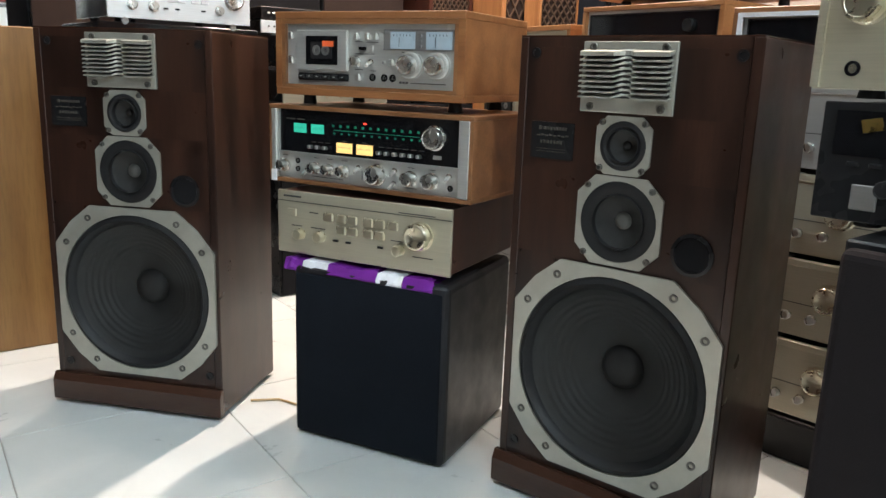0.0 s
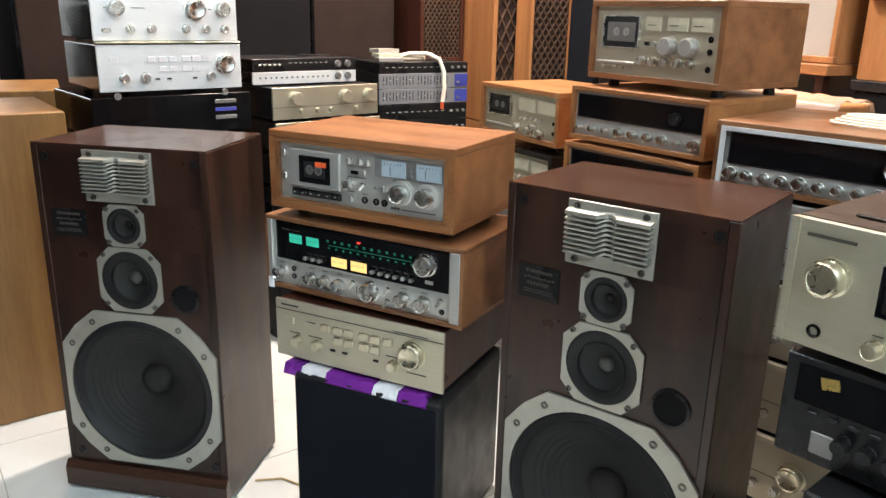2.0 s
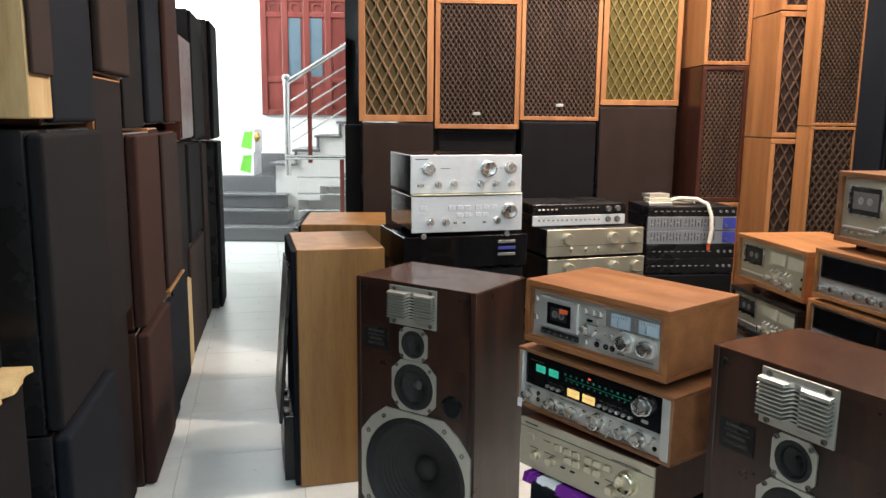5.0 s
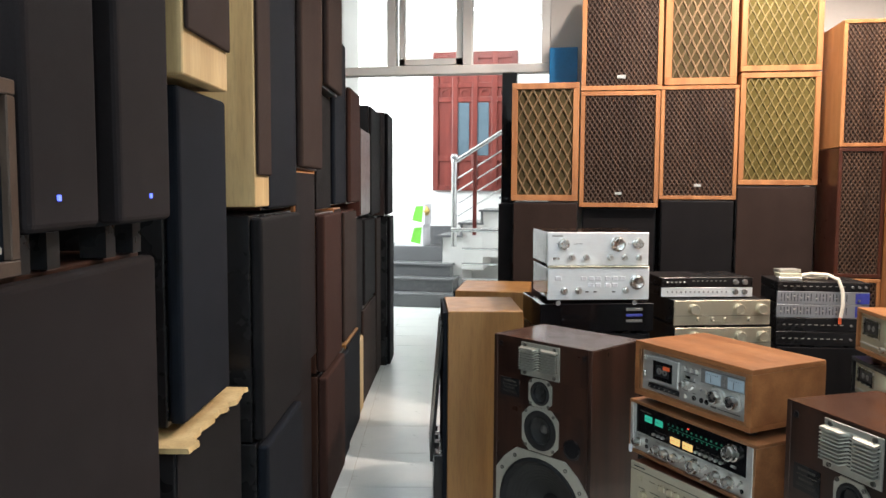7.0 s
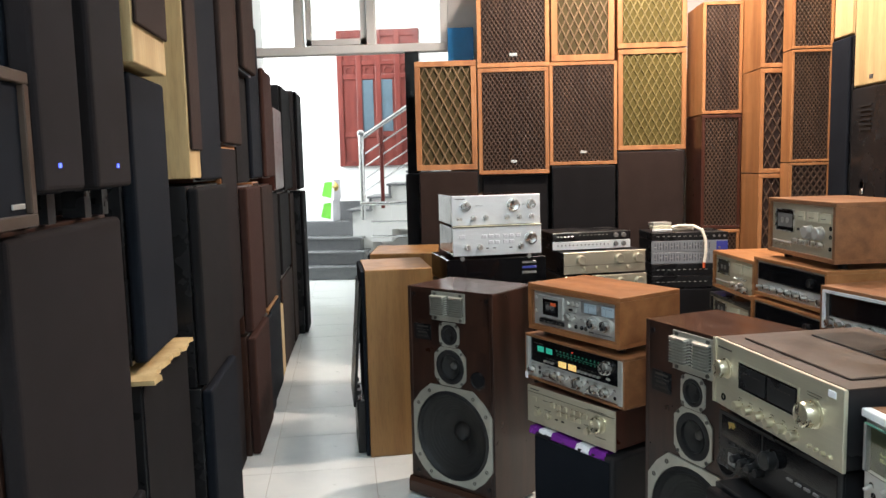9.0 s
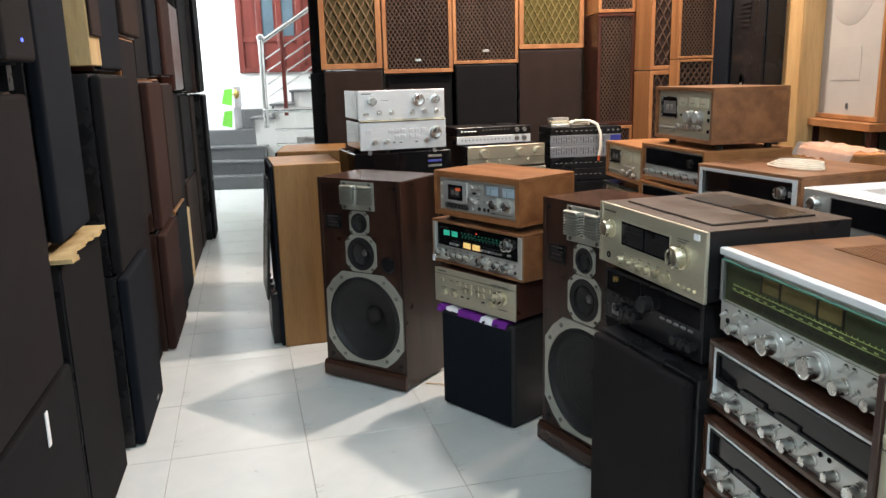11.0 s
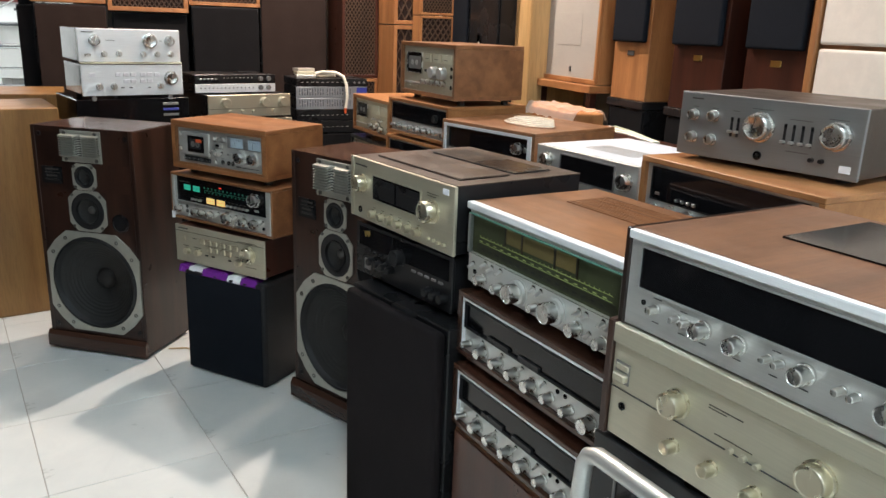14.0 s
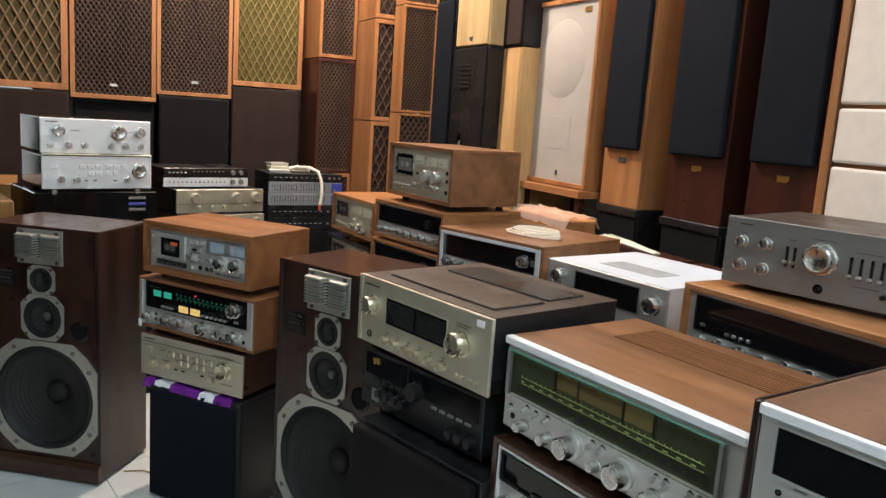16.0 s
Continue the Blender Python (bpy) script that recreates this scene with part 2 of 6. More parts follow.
M = {
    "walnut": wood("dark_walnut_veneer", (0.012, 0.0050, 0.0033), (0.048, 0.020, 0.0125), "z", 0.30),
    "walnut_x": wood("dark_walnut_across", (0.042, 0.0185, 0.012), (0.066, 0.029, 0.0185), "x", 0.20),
    "mid_x": wood("walnut_case_veneer", (0.155, 0.066, 0.028), (0.31, 0.138, 0.058), "x", 0.36),
    "brown_y": wood("brown_vinyl_walnut", (0.11, 0.048, 0.024), (0.21, 0.094, 0.045), "y", 0.40),
    "teak": wood("orange_teak_veneer", (0.29, 0.118, 0.042), (0.45, 0.205, 0.078), "z", 0.38),
    "teak_d": wood("red_teak_across", (0.21, 0.080, 0.030), (0.35, 0.148, 0.056), "x", 0.34),
    "teak_x": wood("orange_teak_across", (0.29, 0.118, 0.042), (0.45, 0.205, 0.078), "x", 0.36),
    "oak": wood("yellow_oak_veneer", (0.21, 0.10, 0.028), (0.32, 0.165, 0.052), "z", 0.4, 60),
    "pine": wood("pale_pine_boards", (0.50, 0.30, 0.12), (0.66, 0.42, 0.19), "z", 0.45, 40),
    "mahogany": wood("red_mahogany_veneer", (0.035, 0.011, 0.007), (0.075, 0.022, 0.012), "z", 0.3),
    "tan": wood("pale_board", (0.42, 0.29, 0.13), (0.55, 0.40, 0.20), "z", 0.6, 50),
    "alu": metal("brushed_aluminium", (0.60, 0.60, 0.575), 0.34, 0.6),
    "champ": metal("champagne_aluminium", (0.56, 0.52, 0.40), 0.38, 0.6),
    "silver": metal("bright_aluminium", (0.90, 0.925, 0.94), 0.34, 0.22),
    "gunmetal": metal("grey_aluminium", (0.27, 0.265, 0.26), 0.4, 0.55),
    "plate": metal("cast_frame_paint", (0.48, 0.47, 0.41), 0.38, 0.55, (1, 1, 1)),
    "chrome": metal("polished_knob_metal", (0.68, 0.675, 0.65), 0.25, 1.0, (1, 1, 1)),
    "champk": metal("champagne_knob_metal", (0.70, 0.65, 0.50), 0.28, 0.95, (1, 1, 1)),
    "steel": metal("polished_steel_tube", (0.72, 0.73, 0.74), 0.18, 1.0, (1, 1, 1)),
    "black": paint("black_lacquer", (0.012, 0.012, 0.013), 0.28),
    "blackm": paint("black_vinyl", (0.014, 0.014, 0.0155), 0.42, 220, 0.3, 0.2),
    "gloss": paint("gloss_black_panel", (0.006, 0.006, 0.007), 0.08, 30, 0.2, 0.0),
    "rubber": paint("black_rubber", (0.014, 0.014, 0.015), 0.5, 200),
    "cap": paint("grey_dust_cap", (0.10, 0.098, 0.092), 0.5, 200, 0.2, 0.05),
    "cone": paint("grey_paper_cone", (0.018, 0.0178, 0.0175), 0.5, 300, 0.3, 0.1),
    "dust": paint("dark_dust_cap", (0.018, 0.017, 0.017), 0.55, 300),
    "white": paint("white_wall_paint", (0.78, 0.78, 0.76), 0.65, 40, 0.05),
    "ceil": paint("white_ceiling_paint", (0.8, 0.8, 0.78), 0.7, 40, 0.05),
    "wallr": paint("grey_wall_paint", (0.55, 0.54, 0.52), 0.7, 40, 0.06),
    "cream": paint("cream_grille_panel", (0.74, 0.66, 0.58), 0.7, 300, 0.08),
    "fbrown": fabric("brown_grille_cloth", (0.030, 0.0195, 0.0165)),
    "fred": fabric("red_brown_grille_cloth", (0.036, 0.017, 0.0135)),
    "fblack": fabric("charcoal_grille_cloth", (0.0095, 0.0090, 0.0100)),
    "fnavy": fabric("blue_black_grille_cloth", (0.007, 0.009, 0.0135)),
    "fdark": fabric("brown_black_grille_cloth", (0.0135, 0.0110, 0.0118)),
    "deckface": metal("blue_grey_deck_face", (0.40, 0.42, 0.45), 0.38, 0.5),
    "fgold": fabric("green_gold_grille_cloth", (0.085, 0.067, 0.020)),
    "fgrey": fabric("pale_grey_grille_cloth", (0.42, 0.39, 0.35), 500, 0.9, 0.15),
    "folive": fabric("dark_olive_grille_cloth", (0.060, 0.046, 0.022)),
    "grout": paint("grey_grout", (0.42, 0.40, 0.37), 0.8, 200),
    "tile": tile_mat(),
    "granite": granite("grey_granite", (0.16, 0.165, 0.17)),
    "reddoor": wood("red_painted_door", (0.12, 0.022, 0.017), (0.19, 0.040, 0.030), "z", 0.35),
    "glass": glass_mat("clear_glass"),
    "dial": glass_mat("green_dial_glass", (0.93, 0.97, 0.90)),
    "green": glow("green_meter_light", (0.04, 0.50, 0.34), 0.30),
    "amber": glow("amber_meter_light", (0.90, 0.58, 0.20), 0.55),
    "scale": glow("green_scale_marks", (0.01, 0.16, 0.10), 0.10),
    "redled": glow("red_pointer_light", (0.9, 0.05, 0.03), 1.5),
    "blueled": glow("blue_indicator_light", (0.1, 0.15, 1.0), 2.0),
    "tubeglow": glow("fill_tube_glow", (0.95, 0.98, 1.0), 6.0),
    "meter": paint("pale_meter_dial", (0.34, 0.42, 0.48), 0.25, 60, 0.1),
    "meterc": paint("cream_meter_dial", (0.55, 0.53, 0.40), 0.25, 60, 0.1),
    "dialback": paint("olive_dial_plate", (0.052, 0.054, 0.026), 0.5, 60, 0.2),
    "dialdark": paint("dark_dial_strip", (0.030, 0.028, 0.016), 0.4, 60, 0.2),
    "dialtan": paint("tan_dial_panel", (0.17, 0.115, 0.045), 0.5, 60, 0.2),
    "dialink": paint("yellow_green_dial_print", (0.38, 0.42, 0.16), 0.5),
    "strip": paint("grey_blue_door_glass", (0.09, 0.13, 0.16), 0.15, 40, 0.2),
    "label": paint("white_paper_label", (0.75, 0.75, 0.78), 0.6),
    "purple": paint("purple_foil", (0.16, 0.025, 0.26), 0.25, 20, 0.4),
    "gold": metal("brass_badge", (0.75, 0.55, 0.18), 0.3, 1.0, (1, 1, 1)),
    "ink": paint("grey_print", (0.06, 0.06, 0.06), 0.6),
    "inkd": paint("faded_print", (0.065, 0.057, 0.048), 0.6),
    "dusty": paint("dusty_brown_black_lid", (0.055, 0.038, 0.029), 0.38, 140, 0.35, 0.2),
    "edge": metal("green_edge_shine", (0.16, 0.36, 0.28), 0.2, 0.1, (1, 1, 1)),
    "inkw": paint("pale_print", (0.45, 0.44, 0.40), 0.6),
    "palelid": paint("pale_blue_grey_lid", (0.66, 0.70, 0.76), 0.35, 120, 0.06),
    "bluep": paint("blue_plastic", (0.01, 0.16, 0.40), 0.4),
    "violet": paint("blue_violet_plastic", (0.06, 0.07, 0.35), 0.3),
    "orange": paint("orange_tape", (0.75, 0.12, 0.04), 0.4),
    "lime": paint("lime_green_print", (0.15, 0.50, 0.06), 0.5),
    "cableg": paint("pale_green_cable_plastic", (0.38, 0.44, 0.30), 0.4),
    "cablew": paint("white_cable_plastic", (0.80, 0.74, 0.62), 0.4),
    "wrapm": glass_mat("clear_plastic_wrap", (1, 1, 1), 0.35),
}
M["bolt"] = metal("dark_bolt_steel", (0.20, 0.195, 0.18), 0.35, 0.9, (1, 1, 1))
M["dial"].node_tree.nodes["Principled BSDF"].inputs["Alpha"].default_value = 1.0

wrap_in = M["wrapm"].node_tree.nodes["Principled BSDF"].inputs
wrap_in["Transmission Weight"].default_value = 0.85

# ---- building helpers ----


class Mesh:
    """Collects primitives in one bmesh. Local axes: x along the front, y into the thing, z up."""

    def __init__(self):
        self.bm = bmesh.new()

    def box(self, x0, x1, y0, y1, z0, z1, bev=0.0, seg=2):
        r = bmesh.ops.create_cube(self.bm, size=1, matrix=Matrix.Translation(((x0 + x1) / 2, (y0 + y1) / 2, (z0 + z1) / 2)) @ Matrix.Diagonal((x1 - x0, y1 - y0, z1 - z0, 1)))
        if bev:
            edges = list({e for v in r["verts"] for e in v.link_edges})
            bmesh.ops.bevel(self.bm, geom=edges, offset=bev, segments=seg, affect="EDGES", profile=0.5)
        return self

    def spin(self, profile, cx=0.0, cz=0.0, n=32, cap=True):
        """A turned body round an axis along y: profile rows are (radius, y)."""
        rings = []
        for r, y in profile:
            rings.append([self.bm.verts.new((cx + r * math.cos(2 * math.pi * k / n), y, cz + r * math.sin(2 * math.pi * k / n))) for k in range(n)])
        for a, b_ in zip(rings, rings[1:]):
            for k in range(n):
                self.bm.faces.new((a[k], a[(k + 1) % n], b_[(k + 1) % n], b_[k]))
        if cap and profile[0][0] > 1e-4:
            self.bm.faces.new(rings[0])
        if cap and profile[-1][0] > 1e-4:
            self.bm.faces.new(rings[-1][::-1])
        return self

    def prism(self, outline, y0, y1, hole=None, cx=0.0, cz=0.0):
        """An outline in x, z pushed from y0 to y1; hole: a radius of a round hole at cx, cz."""
        n = len(outline)
        f0 = [self.bm.verts.new((x, y0, z)) for x, z in outline]
        f1 = [self.bm.verts.new((x, y1, z)) for x, z in outline]
        for k in range(n):
            self.bm.faces.new((f0[k], f0[(k + 1) % n], f1[(k + 1) % n], f1[k]))
        if hole is None:
            self.bm.faces.new(f0[::-1])
            self.bm.faces.new(f1)
            return self
        h0, h1 = [], []
        for x, z in outline:
            a = math.atan2(z - cz, x - cx)
            h0.append(self.bm.verts.new((cx + hole * math.cos(a), y0, cz + hole * math.sin(a))))
            h1.append(self.bm.verts.new((cx + hole * math.cos(a), y1, cz + hole * math.sin(a))))
        for k in range(n):
            j = (k + 1) % n
            self.bm.faces.new((f0[k], h0[k], h0[j], f0[j]))
            self.bm.faces.new((f1[j], h1[j], h1[k], f1[k]))
            self.bm.faces.new((h0[k], h1[k], h1[j], h0[j]))
        return self

    def holed(self, x0, x1, z0, z1, y0, y1, cx, cz, r, n=12):
        """A rectangular board with a round hole."""
        out = []
        for a, c in (((x1, z0), (x1, z1)), ((x1, z1), (x0, z1)), ((x0, z1), (x0, z0)), ((x0, z0), (x1, z0))):
            out += [(a[0] + (c[0] - a[0]) * k / n, a[1] + (c[1] - a[1]) * k / n) for k in range(n)]
        return self.prism(out, y0, y1, r, cx, cz)

    def tube(self, points, r, n=8):
        """A round tube along points."""
        rings = []
        pts = [Vector(p) for p in points]
        for i, p in enumerate(pts):
            d = (pts[min(i + 1, len(pts) - 1)] - pts[max(i - 1, 0)]).normalized()
            a = d.orthogonal().normalized() if i == 0 else (rings[-1][1] - d * rings[-1][1].dot(d)).normalized()
            b_ = d.cross(a)
            rings.append(([self.bm.verts.new(p + r * (a * math.cos(2 * math.pi * k / n) + b_ * math.sin(2 * math.pi * k / n))) for k in range(n)], a))
        for (u, _), (w, _) in zip(rings, rings[1:]):
            for k in range(n):
                self.bm.faces.new((u[k], u[(k + 1) % n], w[(k + 1) % n], w[k]))
        self.bm.faces.new(rings[0][0][::-1])
        self.bm.faces.new(rings[-1][0])
        return self

    def data(self, name, material, smooth=False):
        bmesh.ops.recalc_face_normals(self.bm, faces=self.bm.faces)
        me = bpy.data.meshes.new(name)
        self.bm.to_mesh(me)
        self.bm.free()
        me.materials.append(material)
        if smooth:
            me.shade_smooth()
            me.set_sharp_from_angle(angle=radians(35))
        return me


def part(name, mesh, material, parent, label="", smooth=False, at=None):
    me = mesh if isinstance(mesh, bpy.types.Mesh) else mesh.data(name, material, smooth)
    ob = new(name, me)
    ob.parent = parent
    if at is not None:
        ob.matrix_basis = at if isinstance(at, Matrix) else Matrix.Translation(at)
    if label:
        ob["label"] = label
    return ob


def pieces(name, boxes, material, parent, bev=0.0):
    """Each box a part of its own under the parent."""
    for b in boxes:
        part(name, Mesh().box(*b, bev, 1) if bev else Mesh().box(*b), material, parent)


def thing(name, x, y, z, ang, label, category, group=""):
    """An Empty at the front left bottom corner of a thing, whose front runs along ang."""
    ob = new(name)
    ob.empty_display_size = 0.05
    ob.matrix_basis = pose(x, y, z, 0, 0, ang)
    return tagged(ob, label, category, group)


def solo(name, mesh, material, label="", category="", kind="", m=None, smooth=False):
    ob = new(name, mesh.data(name, material, smooth))
    if m is not None:
        ob.matrix_basis = m
    return tagged(ob, label, category, kind=kind)


CACHE = {}


def knob_mesh(r, l, material):
    key = ("knob", round(r, 4), round(l, 4), material.name)
    if key not in CACHE:
        b = Mesh()
        n = 28 if r > 0.008 else 16
        b.spin([(r * 1.12, 0), (r * 1.12, -l * 0.18), (r, -l * 0.22), (r, -l * 0.86), (r * 0.93, -l * 0.97), (r * 0.80, -l), (r * 0.76, -l * 0.97), (0.0001, -l * 0.965)], n=n)
        if r > 0.006:
            b.box(-r * 0.07, r * 0.07, -l * 1.005, -l * 0.9, r * 0.35, r * 0.95)
        CACHE[key] = b.data("knob", material, True)
    return CACHE[key]


def small_mesh(key, make):
    if key not in CACHE:
        CACHE[key] = make()
    return CACHE[key]


def knob(p, x, z, r, l=None, material=None, y=0.0):
    return part("knob", knob_mesh(r, l or r * 1.1, material or M["chrome"]), None, p, at=(x, y, z))


def button(p, x, z, w, h, l=0.004, material=None, name="button", y=0.0):
    material = material or M["alu"]
    me = small_mesh(("btn", round(w, 4), round(h, 4), l, material.name), lambda: Mesh().box(-w / 2, w / 2, -l, 0.001, -h / 2, h / 2, min(w, h, l * 2) * 0.18, 1).data(name, material))
    return part(name, me, None, p, at=(x, y, z))


def lever(p, x, z, l=0.016, r=0.0035, material=None):
    def make():
        b = Mesh()
        b.spin([(r * 1.7, 0), (r * 1.7, -0.002), (r * 0.8, -0.003)], n=12)
        b.tube([(0, -0.002, 0), (0, -l * 0.6, -l * 0.25), (0, -l, -l * 0.45)], r, 10)
        return b.data("lever_switch", material or M["chrome"], True)
    return part("lever_switch", small_mesh(("lever", l, r), make), None, p, at=(x, 0, z))


def jack(p, x, z, r=0.006):
    def make():
        return Mesh().spin([(r, 0), (r, -0.002), (r * 0.62, -0.0025), (r * 0.6, 0.0)], n=16).data("headphone_jack", M["gloss"], True)
    return part("headphone_jack", small_mesh(("jack", r), make), None, p, at=(x, 0, z))


def bars(p, rows, material, name="printed_marking", y=-0.0012):
    """Print that cannot be read, as thin bars: rows of (x, z, width, height)."""
    b = Mesh()
    for x, z, w, h in rows:
        b.box(x, x + w, y, y + 0.001, z, z + h)
    ob = part(name, b, material, p)
    ob["kind"] = "stuff"
    return ob


def feet(p, w, d, h=0.012, r=0.016, inset=0.05):
    def make():
        b = Mesh()
        n = 16
        b.spin([(r, -h), (r * 0.85, 0.0)], n=n)
        return b.data("foot", M["rubber"], True)
    me = small_mesh(("foot", h, r), make)
    for x in (inset, w - inset):
        for y in (inset, d - inset):
            part("foot", me, None, p, at=Matrix.Translation((x, y, 0)) @ pose(0, 0, 0, 90, 0, 0))


def window(p, x0, x1, z0, z1, material, name="display_window", rim=None, depth=0.003, label=""):
    """A glazed window set into a face: a thin rim and a pane."""
    ob = part(name, Mesh().box(x0, x1, -0.0015, 0.002, z0, z1), material, p, label)
    if rim:
        t = 0.003
        pieces("window_rim", [(x0 - t, x1 + t, -depth, 0, z1, z1 + t), (x0 - t, x1 + t, -depth, 0, z0 - t, z0), (x0 - t, x0, -depth, 0, z0, z1), (x1, x1 + t, -depth, 0, z0, z1)], rim, ob)
    return ob

# ---- structure ----
ROOM_X0, ROOM_X1, ROOM_Y0, ROOM_Y1 = -1.75, 2.95, -3.3, 4.45
LEFT = (-0.545, 0.0, 99.1)
LU = Vector((math.cos(radians(99.1)), math.sin(radians(99.1)), 0))
LN = Vector((LU.y, -LU.x, 0))

ground_bed = Mesh().box(-4.5, 3.4, -3.6, 10.6, -0.12, -0.004)
floor_ob = solo("floor", ground_bed, M["grout"], "pale glazed tile floor with thin grey joints", "floor", "structure")
wl = Mesh().box(-1.2, 11.0, 0.42, 0.54, -0.05, 3.9)
solo("wall_west", wl, M["white"], "plain white painted wall behind stacked loudspeakers", "wall", "structure", pose(-0.545 - 3.5 * LU.x, -3.5 * LU.y, 0, 0, 0, 99.1))
solo("wall_east", Mesh().box(ROOM_X1, ROOM_X1 + 0.12, ROOM_Y0, ROOM_Y1, -0.05, CEIL), M["wallr"], "plain grey wall behind the loudspeakers", "wall", "structure")
solo("wall_south", Mesh().box(-2.2, ROOM_X1 + 0.12, ROOM_Y0 - 0.12, ROOM_Y0, -0.05, CEIL), M["white"], "plain white wall", "wall", "structure")
solo("wall_north", Mesh().box(0.02, ROOM_X1 + 0.12, ROOM_Y1, ROOM_Y1 + 0.12, -0.05, CEIL + 0.9), M["wallr"], "plain painted partition behind the loudspeakers", "wall", "structure")
solo("ceiling", Mesh().box(-2.2, ROOM_X1 + 0.2, ROOM_Y0 - 0.1, ROOM_Y1 + 0.12, CEIL, CEIL + 0.1), M["ceil"], "white painted ceiling", "ceiling", "structure")
solo("ceiling_hall", Mesh().box(-4.5, 0.6, ROOM_Y1 + 0.12, 10.6, 3.9, 4.0), M["ceil"], "white painted ceiling of the stair hall", "ceiling", "structure")
solo("wall_hall_north", Mesh().box(-4.4, 0.6, 10.2, 10.32, -0.05, 3.9), M["white"], "white stair hall wall", "wall", "structure")
solo("wall_hall_west", Mesh().box(-4.5, -4.4, 5.5, 10.32, -0.05, 3.9), M["white"], "white stair hall wall beside the lower steps", "wall", "structure")
solo("wall_hall_east", Mesh().box(0.48, 0.6, ROOM_Y1 + 0.12, 10.2, -0.05, 3.9), M["white"], "white stair hall side wall", "wall", "structure")

# beam and glazed transom over the opening to the stair hall
transom = thing("window_1", -1.5, 4.46, 2.27, 0, "white framed glazed transom over the wide opening", "window")
transom["kind"] = "structure"
part("beam", Mesh().box(0, 1.52, 0, 0.1, 0, 0.06, 0.006), M["white"], transom)
part("top_rail", Mesh().box(0, 1.52, 0, 0.1, 0.78, 0.83, 0.006), M["white"], transom)
for tx in (0.0, 0.40, 0.93, 1.46):
    part("mullion", Mesh().box(tx, tx + 0.06, 0.002, 0.098, 0.06, 0.78, 0.005), M["white"], transom)
for tx in (0.06, 0.46, 0.99):
    p_ = part("pane", Mesh().box(tx, tx + (0.34 if tx < 0.1 else 0.47), 0.045, 0.053, 0.06, 0.78), M["glass"], transom)
    p_.visible_shadow = False
part("inner_frame", Mesh().box(0.48, 0.52, 0.03, 0.07, 0.07, 0.77).box(0.88, 0.92, 0.03, 0.07, 0.07, 0.77).box(0.48, 0.92, 0.03, 0.07, 0.07, 0.11), M["white"], transom)
solo("door_frame_post", Mesh().box(-0.30, -0.20, 4.46, 4.54, 0, 2.27, 0.004), M["gloss"], "dark glazed door leaf edge at the opening", "door", "structure")

# stairs of the hall
stairs = thing("staircase", -2.6, 8.65, 0, 0, "winding stairs with grey granite steps and white walls", "stairs")
stairs["kind"] = "structure"
for k in range(3):
    z0 = 0.17 * k
    yw = 0.26 * k
    sweep = 0.10 * k
    part("step", Mesh().box(0.0, 1.32 - 0.09 * k, yw, 1.6, z0, z0 + 0.135, 0.004), M["granite"], stairs, at=pose(0, 0, 0, 0, 0, -1.5 * k))
    part("tread", Mesh().box(-0.02, 1.34 - 0.09 * k, yw - 0.02, 1.6, z0 + 0.137, z0 + 0.168, 0.006), M["granite"], stairs, at=pose(0, 0, 0, 0, 0, -1.5 * k))
part("landing", Mesh().box(0, 1.0, 0.80, 1.6, 0.51, 0.70, 0.004), M["granite"], stairs)
for k in range(6):
    part("riser", Mesh().box(1.0 + 0.27 * k, 1.03 + 0.27 * k, 0.62, 1.54, 0.70 + 0.17 * k, 0.845 + 0.17 * k), M["granite"], stairs)
    part("tread", Mesh().box(0.975 + 0.27 * k, 1.31 + 0.27 * k, 0.60, 1.54, 0.847 + 0.17 * k, 0.877 + 0.17 * k, 0.005), M["granite"], stairs)
    part("stair_wall", Mesh().box(1.031 + 0.27 * k, 1.30 + 0.27 * k, 0.65, 1.53, 0.0 if k < 1 else 0.25 + 0.17 * k, 0.846 + 0.17 * k), M["white"], stairs)
part("skirting", Mesh().box(0.2, 1.0, 1.50, 1.545, 0.70, 0.95), M["granite"], stairs)
rail = thing("stair_railing", -1.36, 8.95, 0, 0, "polished steel railing with round tubes on the stairs", "railing")
part("post", Mesh().spin([(0.035, 0), (0.035, -1.1)], n=20), M["steel"], rail, smooth=True, at=pose(0, 0, 0.75, -90, 0, 0))
part("ball", Mesh().spin([(0.001, -0.05), (0.03, -0.04), (0.05, 0), (0.03, 0.04), (0.001, 0.05)], n=20), M["steel"], rail, smooth=True, at=(0, 0, 1.88))
part("handrail", Mesh().tube([(0, 0, 1.82), (0.95, 0, 2.42), (1.6, 0, 2.83)], 0.03, 14), M["steel"], rail, smooth=True)
for k in range(4):
    part("bar", Mesh().tube([(0.05, 0, 1.62 - 0.16 * k), (1.6, 0, 2.60 - 0.16 * k)], 0.011, 8), M["steel"], rail, smooth=True)
part("baluster", Mesh().box(0.24, 0.29, -0.02, 0.02, 0.9, 1.95, 0.008), M["reddoor"], rail, "red painted baluster")
part("lower_rail", Mesh().tube([(-0.02, -0.1, 0.97), (1.1, -0.1, 0.97)], 0.028, 12), M["steel"], rail, smooth=True)
for k in range(4):
    part("lower_bar", Mesh().tube([(0.12, -0.1, 0.16 + 0.19 * k), (1.1, -0.1, 0.16 + 0.19 * k)], 0.012, 8), M["steel"], rail, smooth=True)
part("baluster", Mesh().box(0.62, 0.67, -0.12, -0.08, 0.0, 0.95, 0.008), M["reddoor"], rail, "red painted baluster")

